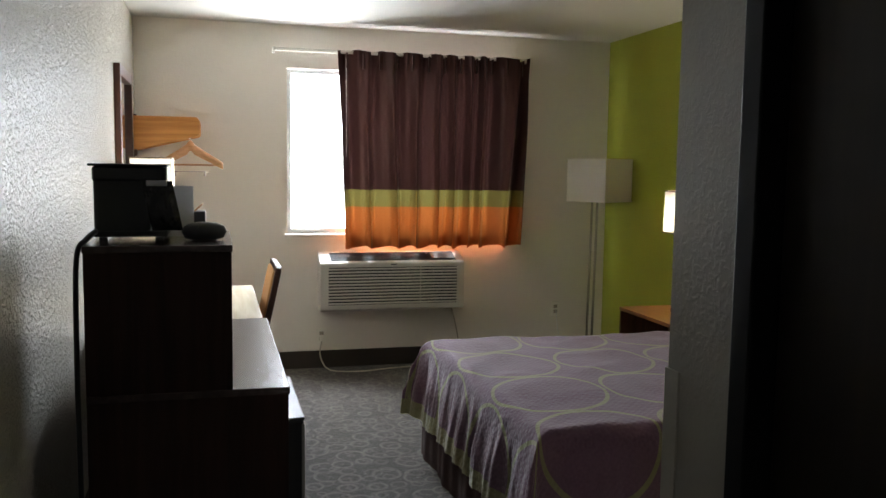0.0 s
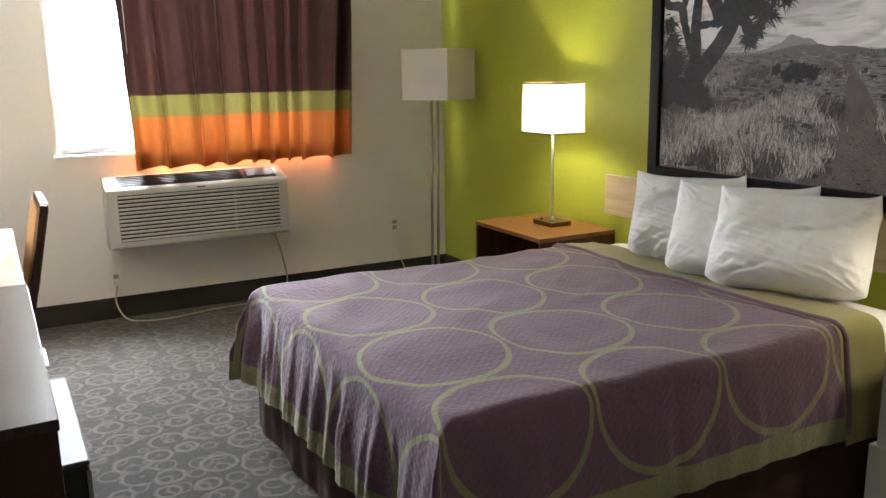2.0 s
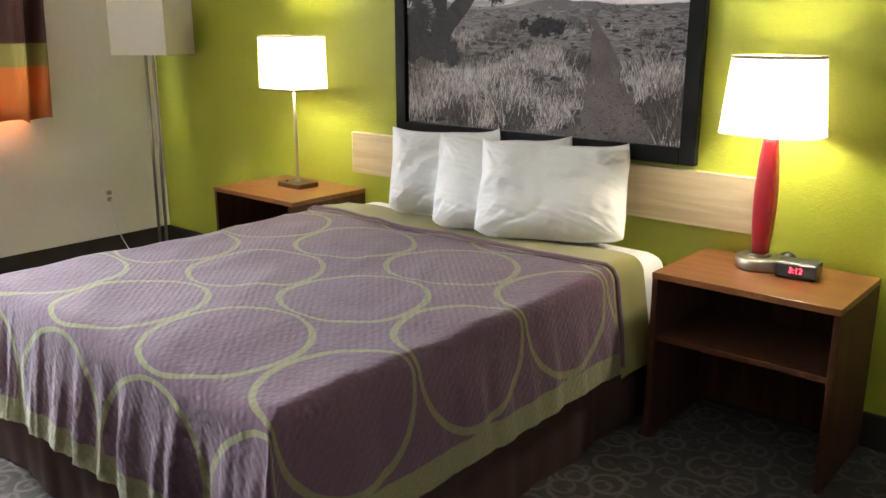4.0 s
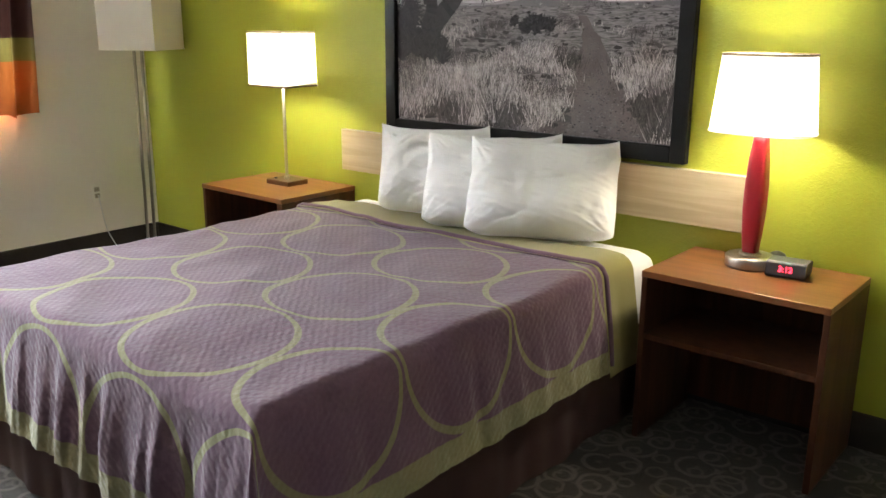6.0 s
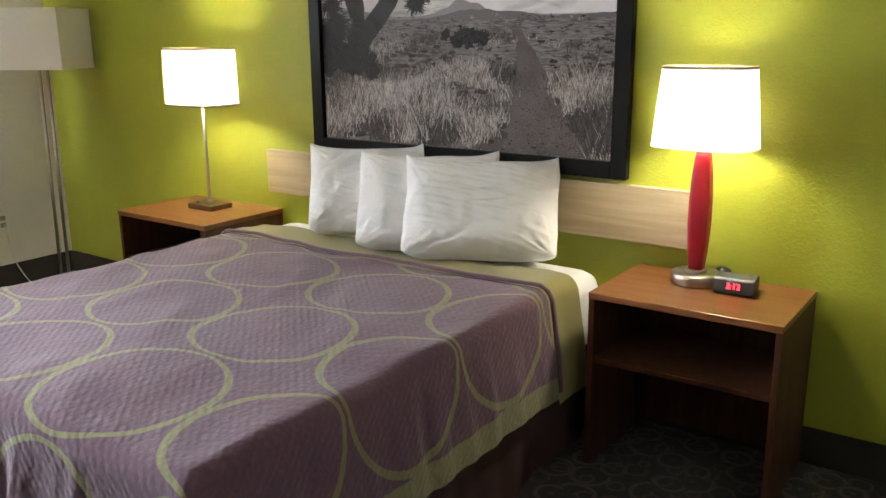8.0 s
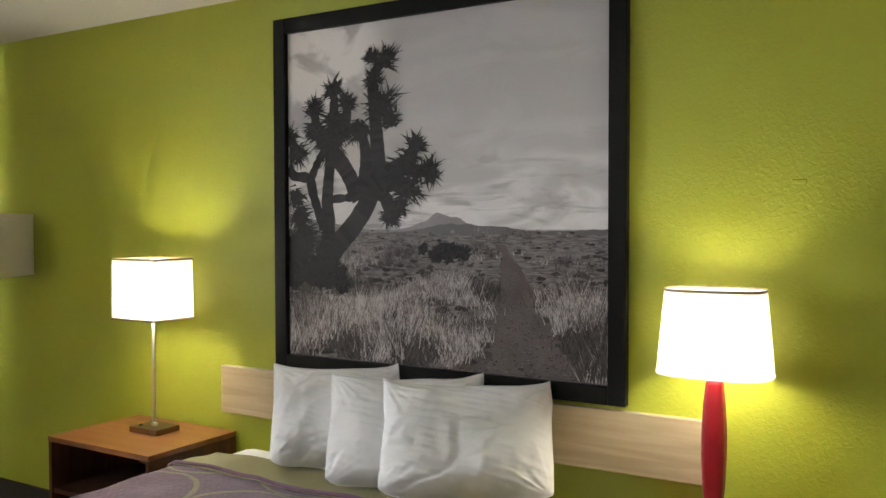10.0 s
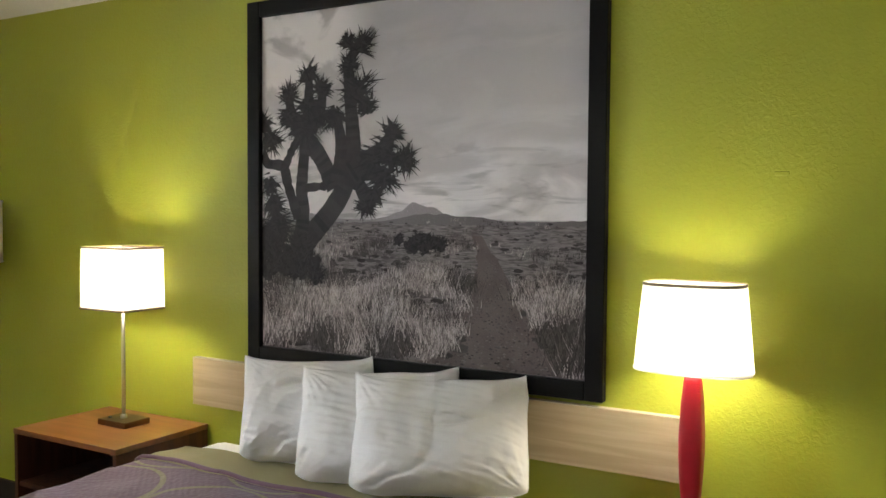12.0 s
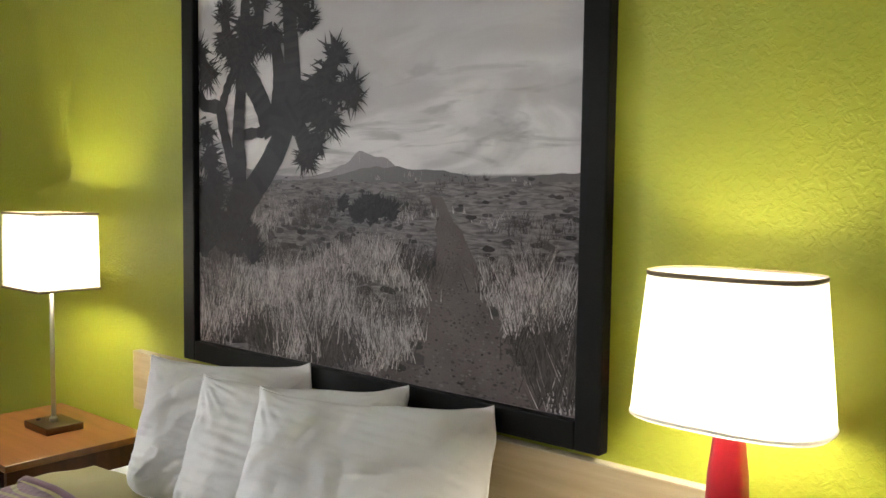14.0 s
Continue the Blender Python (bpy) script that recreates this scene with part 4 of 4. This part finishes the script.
roll = [Vector(drape(0.50 + 0.006 * math.sin(v * 9), v, 0.006)) for v in [(-1.11 + 0.03 * k) for k in range(75)]]
part("fold", tube(roll, 0.011, 12), M_SPREAD, sp, "rolled fold of the cover", True)


def pillow(place, w, h, thick, lean, turn, seed):
    """A soft pillow with pinched corners, a piped seam and folds that run out of its corners."""
    o = thing("pillow", place, "plump white cotton pillow leaning on the headboard", "pillow", "pillows on the bed", turn)
    there = pose(*place, 0, 0, turn)
    back = there.inverted()
    lie = pose(0, 0, 0, 0, lean, 0)
    n = 90

    def spot(a, b, s):
        full = max(0.0, (1 - abs(a) ** 4.0) * (1 - abs(b) ** 3.4)) ** 0.55
        # the sides bow in between the corners
        ee = 1 - 0.035 * (1 - b * b) ** 0.8 * abs(a) ** 4 + 0.02 * noise.noise((b * 2.2, seed, a)) * abs(a) ** 4
        ed = 1 - (0.10 if b > 0 else 0.03) * (1 - a * a) ** 0.8 * abs(b) ** 4 + 0.03 * noise.noise((a * 2.5, seed, b)) * abs(b) ** 4
        y, z = a * w / 2 * ee, b * h / 2 * ed
        fold = 0.0
        for k, (ca, cb) in enumerate(((-1, -1), (1, -1), (-1, 1), (1, 1))):
            da, db = (a - ca) * w / h, b - cb
            far = math.hypot(da, db)
            ang = math.atan2(db, da)
            ridge = 1 - abs(noise.noise((ang * 5.0 + seed * 3, far * 0.7, k + s * 2 + seed))) * 2.6
            fold += 0.011 * max(-0.3, ridge) * math.exp(-(far / 0.6) ** 2) * min(1.0, far * 4)
        run = a * 0.55 + b * 0.85 + 0.25 * noise.noise((a * 1.6, b * 1.6, seed + 7))
        across = a * 0.85 - b * 0.55
        sharp = max(0.0, 1 - abs(noise.noise((run * 3.0 + seed, across * 0.7, seed))) * 5)
        fold -= 0.016 * sharp * max(0.0, noise.noise((a * 1.2, b * 1.3, seed + 2)) + 0.35)
        fold += 0.016 * noise.noise((a * 1.9 + seed, b * 1.9, s)) + 0.005 * noise.noise((a * 8, b * 4 + a * 3, seed)) + 0.0035 * noise.noise((a * 5 - b * 11, b * 7, seed + 4))
        x = s * (thick / 2 * full + fold * min(1.0, full * 1.6))
        x *= 1.0 - 0.22 * b
        corner = (abs(a) * abs(b)) ** 6
        if b < 0:
            y *= 1 - 0.05 * corner
            z += 0.03 * corner
        else:
            z += 0.012 * corner * (0.6 + 0.6 * noise.noise((a * 3, seed, 2)))
        x += -0.012 * corner * (1 if b > 0 else -0.4)
        p = there @ (lie @ Vector((x, y, z + h / 2)))
        if p.x > -0.06:
            p.x = -0.06 + 0.015 * (1 - math.exp(-(p.x + 0.06) / 0.05))
        if p.z < 0.605 and p.x > -0.75:
            p.z = 0.605 - 0.02 * (1 - math.exp((p.z - 0.605) / 0.04))
        return back @ p

    bm = bmesh.new()
    for s in (-1, 1):
        g = [[bm.verts.new(spot(2 * i / n - 1, 2 * j / n - 1, s)) for j in range(n + 1)] for i in range(n + 1)]
        for i in range(n):
            for j in range(n):
                bm.faces.new((g[i][j], g[i + 1][j], g[i + 1][j + 1], g[i][j + 1]))
    bmesh.ops.remove_doubles(bm, verts=bm.verts, dist=0.0006)
    part("cover", bm, M_LINEN, o, soft=True)
    edge = [(-1 + k / 20, -1) for k in range(40)] + [(1, -1 + k / 20) for k in range(40)]
    edge += [(1 - k / 20, 1) for k in range(40)] + [(-1, 1 - k / 20) for k in range(41)]
    part("seam", tube([spot(a, b, 1) for a, b in edge], 0.0028, 6), M_LINEN, o, soft=True)
    return o


pillow((-0.275, -2.64, 0.622), 0.50, 0.385, 0.20, 27, 33, 1)
pillow((-0.355, -2.98, 0.62), 0.545, 0.40, 0.20, 31, 28, 5)
pillow((-0.35, -3.217, 0.618), 0.585, 0.405, 0.21, 33, 27, 9)

# ---- cabinets along the side wall ----
DX0, DX1, DY0, DZ = -3.345, -2.776, -3.633, 0.817
dr = thing("dresser", (0, 0, 0), "dark espresso laminate dresser unit with a glossy top", "dresser")
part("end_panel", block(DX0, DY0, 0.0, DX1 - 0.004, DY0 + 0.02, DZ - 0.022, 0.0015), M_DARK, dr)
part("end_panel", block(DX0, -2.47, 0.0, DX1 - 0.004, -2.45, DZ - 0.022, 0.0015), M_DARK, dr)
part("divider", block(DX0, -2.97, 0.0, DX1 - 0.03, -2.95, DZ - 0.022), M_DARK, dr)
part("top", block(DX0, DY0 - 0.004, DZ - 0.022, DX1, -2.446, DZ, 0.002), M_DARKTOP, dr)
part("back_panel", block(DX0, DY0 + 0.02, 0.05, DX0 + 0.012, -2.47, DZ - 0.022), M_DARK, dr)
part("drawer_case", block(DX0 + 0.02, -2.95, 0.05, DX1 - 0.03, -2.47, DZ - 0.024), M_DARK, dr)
for k in range(3):
    f = part("drawer_front", block(DX1 - 0.03, -2.945, 0.08 + k * 0.232, DX1 - 0.008, -2.475, 0.30 + k * 0.232, 0.003), M_DARK, dr)
    part("handle", tube([(DX1 - 0.008, -2.79, 0.19 + k * 0.232), (DX1 + 0.018, -2.79, 0.19 + k * 0.232), (DX1 + 0.018, -2.63, 0.19 + k * 0.232), (DX1 - 0.008, -2.63, 0.19 + k * 0.232)], 0.005), M_CHROME, f, "slim chrome bar handle")
fr = thing("mini_fridge", (0, 0, 0), "black mini fridge with a silver-edged door under the dresser top", "fridge")
part("cabinet", block(DX0 + 0.03, -3.585, 0.02, DX1 - 0.02, -3.085, 0.72, 0.006), M_PLASTIC, fr)
dor = part("door", block(DX1 - 0.018, -3.60, 0.03, DX1 + 0.045, -3.08, 0.70, 0.008), M_PLASTIC, fr, "black door")
part("top_trim", block(DX1 - 0.015, -3.602, 0.70, DX1 + 0.047, -3.078, 0.71, 0.004), M_DARKGREY, dor)
part("edge_strip", block(DX1 + 0.038, -3.604, 0.04, DX1 + 0.047, -3.60, 0.69, 0.001), M_NICKEL, dor, "silver strip")
tc = thing("upper_cabinet", (0, 0, 0), "tall dark espresso cabinet standing on the dresser", "cabinet")
UZ, UX1, UY1 = 1.245, -2.939, -3.08
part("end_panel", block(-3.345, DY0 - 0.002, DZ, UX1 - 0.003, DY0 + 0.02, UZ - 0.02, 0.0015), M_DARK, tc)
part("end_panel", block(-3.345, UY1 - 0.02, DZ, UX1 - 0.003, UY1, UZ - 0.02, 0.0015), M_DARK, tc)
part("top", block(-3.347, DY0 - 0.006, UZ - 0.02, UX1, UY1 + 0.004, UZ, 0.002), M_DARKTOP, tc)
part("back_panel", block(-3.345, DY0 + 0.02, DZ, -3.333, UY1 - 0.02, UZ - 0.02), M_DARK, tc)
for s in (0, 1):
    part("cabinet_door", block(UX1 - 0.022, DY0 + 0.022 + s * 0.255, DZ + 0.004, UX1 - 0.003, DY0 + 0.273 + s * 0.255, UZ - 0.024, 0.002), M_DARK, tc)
cord = thing("maker_cord", (0, 0, 0), "black cord hanging behind the tall cabinet", "cord")
part("cable", tube(smooth_line([(-3.33, -3.44, UZ + 0.03), (-3.345, -3.55, UZ + 0.012), (-3.366, -3.60, 1.2), (-3.37, -3.61, 0.9), (-3.368, -3.61, 0.5), (-3.367, -3.61, 0.02)]), 0.008), M_PLASTIC, cord, soft=True)

# ---- desk and chair ----
dk = thing("desk", (0, 0, 0), "pale laminate desk with rounded corners along the wall", "desk")
part("desktop", block(X_L + 0.02, -2.44, 0.735, -2.775, -1.0, 0.762, 0.008, 3), M_DESK, dk)
part("side_panel", block(X_L + 0.03, -1.05, 0.0, -2.85, -1.03, 0.735), M_DARK, dk)
part("modesty_panel", block(X_L + 0.04, -2.42, 0.35, X_L + 0.055, -1.05, 0.735), M_DARK, dk)
ch = thing("desk_chair", (-2.80, -1.30, 0), "dark wooden desk chair with tan upholstered back, pushed in", "chair")
part("seat", block(-0.36, -0.23, 0.42, 0.06, 0.23, 0.485, 0.02, 3), M_TAN, ch, "tan padded seat")
m = pose(0.05, 0, 0.48, 0, 12, 0)
part("backrest", block(-0.03, -0.205, 0.10, 0.0, 0.205, 0.43, 0.012, 3, m), M_TAN, ch, "tan padded back")
part("back_panel", block(0.002, -0.21, 0.09, 0.016, 0.21, 0.44, 0.004, 2, m), M_REDWOOD, ch)
for s in (-1, 1):
    part("back_post", block(-0.02, s * 0.212, -0.02, 0.012, s * 0.236, 0.455, 0.005, 2, m), M_REDWOOD, ch)
    part("leg", block(0.02, s * 0.205, 0.0, 0.05, s * 0.232, 0.46, 0.004), M_REDWOOD, ch)
    part("leg", block(-0.34, s * 0.205, 0.0, -0.31, s * 0.232, 0.425, 0.004), M_REDWOOD, ch)
part("top_rail", block(-0.022, -0.212, 0.432, 0.014, 0.212, 0.46, 0.006, 2, m), M_REDWOOD, ch)

# ---- mirror, coat rack and hangers ----
mi = thing("wall_mirror", (X_L, -0.85, 1.62), "mirror in a red-brown wooden frame on the side wall", "mirror")
part("glass", block(0.004, -0.30, -0.34, 0.012, 0.30, 0.34), M_MIRROR, mi)
for s in (-1, 1):
    part("frame_side", block(0.0, s * 0.355, -0.40, 0.035, s * 0.295, 0.40, 0.004), M_REDWOOD, mi)
    part("frame_rail", block(0.0, -0.295, s * 0.40, 0.034, 0.295, s * 0.34, 0.004), M_REDWOOD, mi)
rk = thing("coat_rack", (X_L, 0, 0), "honey pine coat rack with bracket arms and a rod", "coat rack")
for y in (-0.40, -0.06):
    bm = bmesh.new()
    pr = [(0.02, 1.565), (0.02, 1.782), (0.415, 1.782), (0.434, 1.755), (0.434, 1.675), (0.42, 1.66)]
    ends = [[bm.verts.new((x, y + s * 0.01, z)) for x, z in pr] for s in (-1, 1)]
    for k in range(len(pr)):
        q = (k + 1) % len(pr)
        bm.faces.new((ends[0][k], ends[0][q], ends[1][q], ends[1][k]))
    bm.faces.new(ends[0]), bm.faces.new(ends[1][::-1])
    bmesh.ops.bevel(bm, geom=bm.edges[:], offset=0.002, segments=1, affect="EDGES")
    part("bracket", bm, M_PINE, rk)
    part("wall_cleat", block(0.0, y - 0.03, 1.53, 0.02, y + 0.03, 1.81, 0.003), M_REDWOOD, rk)
part("rod", tube([(0.37, -0.39, 1.70), (0.37, -0.07, 1.70)], 0.012, 14), M_PINE, rk, soft=True)


def hanger(x, y, turn):
    o = thing("coat_hanger", (x, y, 1.70), "wooden coat hanger with metal clips on the rack", "hanger", "hangers on the coat rack", turn)
    arc = [(0.0, 0.014), (0.012, 0.004), (0.0, -0.02)]
    part("hook", tube(smooth_line([(-0.014, 0, 0.006), (0, 0, 0.016), (0.016, 0, 0.004), (0.012, 0, -0.02), (0, 0, -0.04), (0, 0, -0.10)]), 0.0025), M_CHROME, o, soft=True)
    bm = bmesh.new()
    rows = []
    for k in range(33):
        a = -1 + k / 16
        x2, z = a * 0.205, -0.10 - 0.105 * abs(a) ** 0.85 - 0.02 * a * a + (0.012 if abs(a) < 0.08 else 0)
        h = 0.042 - 0.016 * abs(a)
        y2 = 0.02 * a * a
        rows.append([bm.verts.new((x2, y2 + s * 0.011, z + t * h)) for s, t in ((-1, -1), (1, -1), (1, 0.6), (-1, 0.6))])
    for a, b in zip(rows, rows[1:]):
        for j in range(4):
            bm.faces.new((a[j], a[(j + 1) % 4], b[(j + 1) % 4], b[j]))
    bm.faces.new(rows[0][::-1]), bm.faces.new(rows[-1])
    part("shoulder", bm, M_HANGER, o, soft=True)
    part("bar", tube([(-0.17, 0.012, -0.225), (0.17, 0.012, -0.225)], 0.006), M_HANGER, o)
    part("clip_rod", tube([(-0.15, 0.012, -0.27), (0.12, 0.012, -0.27)], 0.003), M_CHROME, o)
    for q in (-0.1, 0.09):
        part("clip", block(q - 0.007, 0.006, -0.30, q + 0.007, 0.018, -0.264, 0.003), M_NICKEL, o)


hanger(X_L + 0.37, -0.33, -6)
hanger(X_L + 0.37, -0.24, 8)

# ---- on the tall cabinet ----
cm = thing("coffee_maker", (-3.232, -3.385, UZ), "black plastic coffee maker on the tall cabinet", "coffee maker")
part("tower", block(-0.105, -0.07, 0.012, 0.055, 0.09, 0.21, 0.012, 3), M_PLASTIC, cm)
part("head", block(-0.108, -0.074, 0.176, 0.105, 0.096, 0.223, 0.01, 3), M_PLASTIC, cm)
part("lid", block(-0.118, -0.083, 0.223, 0.108, 0.103, 0.231, 0.004), M_PLASTIC, cm)
part("base", block(-0.105, -0.075, 0.01, 0.105, 0.095, 0.03, 0.006), M_PLASTIC, cm)
for s in (-1, 1):
    part("foot", block(s * 0.08 - 0.012, -0.06, 0.0, s * 0.08 + 0.012, 0.08, 0.01), M_PLASTIC, cm)
part("basket", block(0.02, -0.06, 0.14, 0.085, 0.085, 0.195, 0.01, 2), M_PLASTIC, cm)
pk = thing("coffee_packet", (-3.142, -3.455, UZ + 0.03), "crumpled black and silver coffee packet on the coffee maker's base", "packet")
bm = bmesh.new()
for s in (-1, 1):
    g = [[bm.verts.new((0.045 * a + 0.03 * b * 0.5 * -1, s * 0.016 * max(0, (1 - a ** 4) * (1 - b ** 4)) + 0.008 * noise.noise((a * 3, b * 3, s + 1)), 0.075 + 0.075 * b)) for b in [(-1 + k / 5) for k in range(11)]] for a in [(-1 + k / 5) for k in range(11)]]
    for i in range(10):
        for j in range(10):
            bm.faces.new((g[i][j], g[i + 1][j], g[i + 1][j + 1], g[i][j + 1]))
bmesh.ops.remove_doubles(bm, verts=bm.verts, dist=0.002)
part("bag", bm, M_FOIL, pk)
part("seal", block(-0.045, -0.012, 0.135, 0.015, -0.004, 0.152, 0.002, 1), M_SILVER, pk, "crimped silver seal")
cd = thing("tent_card", (-3.105, -3.27, UZ), "white folded card standing behind the packet", "card")
for s in (-1, 1):
    part("leaf", block(-0.05, -0.001, 0.0, 0.05, 0.001, 0.165, 0, 1, pose(0, s * 0.035, 0, s * 12, 0, 0)), M_PAPER, cd)
ov = thing("black_pouch", (-3.02, -3.46, UZ), "dark oval pouch lying on the tall cabinet", "pouch")
bm = solid_lathe([(0.03, 0.0), (0.058, 0.008), (0.067, 0.026), (0.06, 0.044), (0.036, 0.054), (0.008, 0.057)], 36, 2.3, 1.0, 0.6)
part("body", bm, M_DARKGREY, ov, soft=True)
tb = thing("packet_box", (-3.05, -3.16, UZ), "small dark box of packets with a tan flap on the cabinet", "box")
part("carton", block(-0.05, -0.05, 0.0, 0.03, 0.05, 0.075, 0.002), M_DARKGREY, tb)
part("flap", block(-0.045, -0.048, 0.0, 0.03, 0.048, 0.003, 0, 1, pose(0, 0, 0.077, 0, -42, 0)), M_TAN, tb)
part("side_label", block(0.03, -0.048, 0.004, 0.032, 0.048, 0.07), M_CARD, tb)
# ---- plugged screw hole in the green wall ----
nl = thing("wall_plug", (0, -4.156, 1.629), "small painted-over plug in the green wall", "wall plug")
part("cap", block(-0.004, -0.02, -0.006, 0.0, 0.02, 0.006, 0.002), M_GREEN, nl)
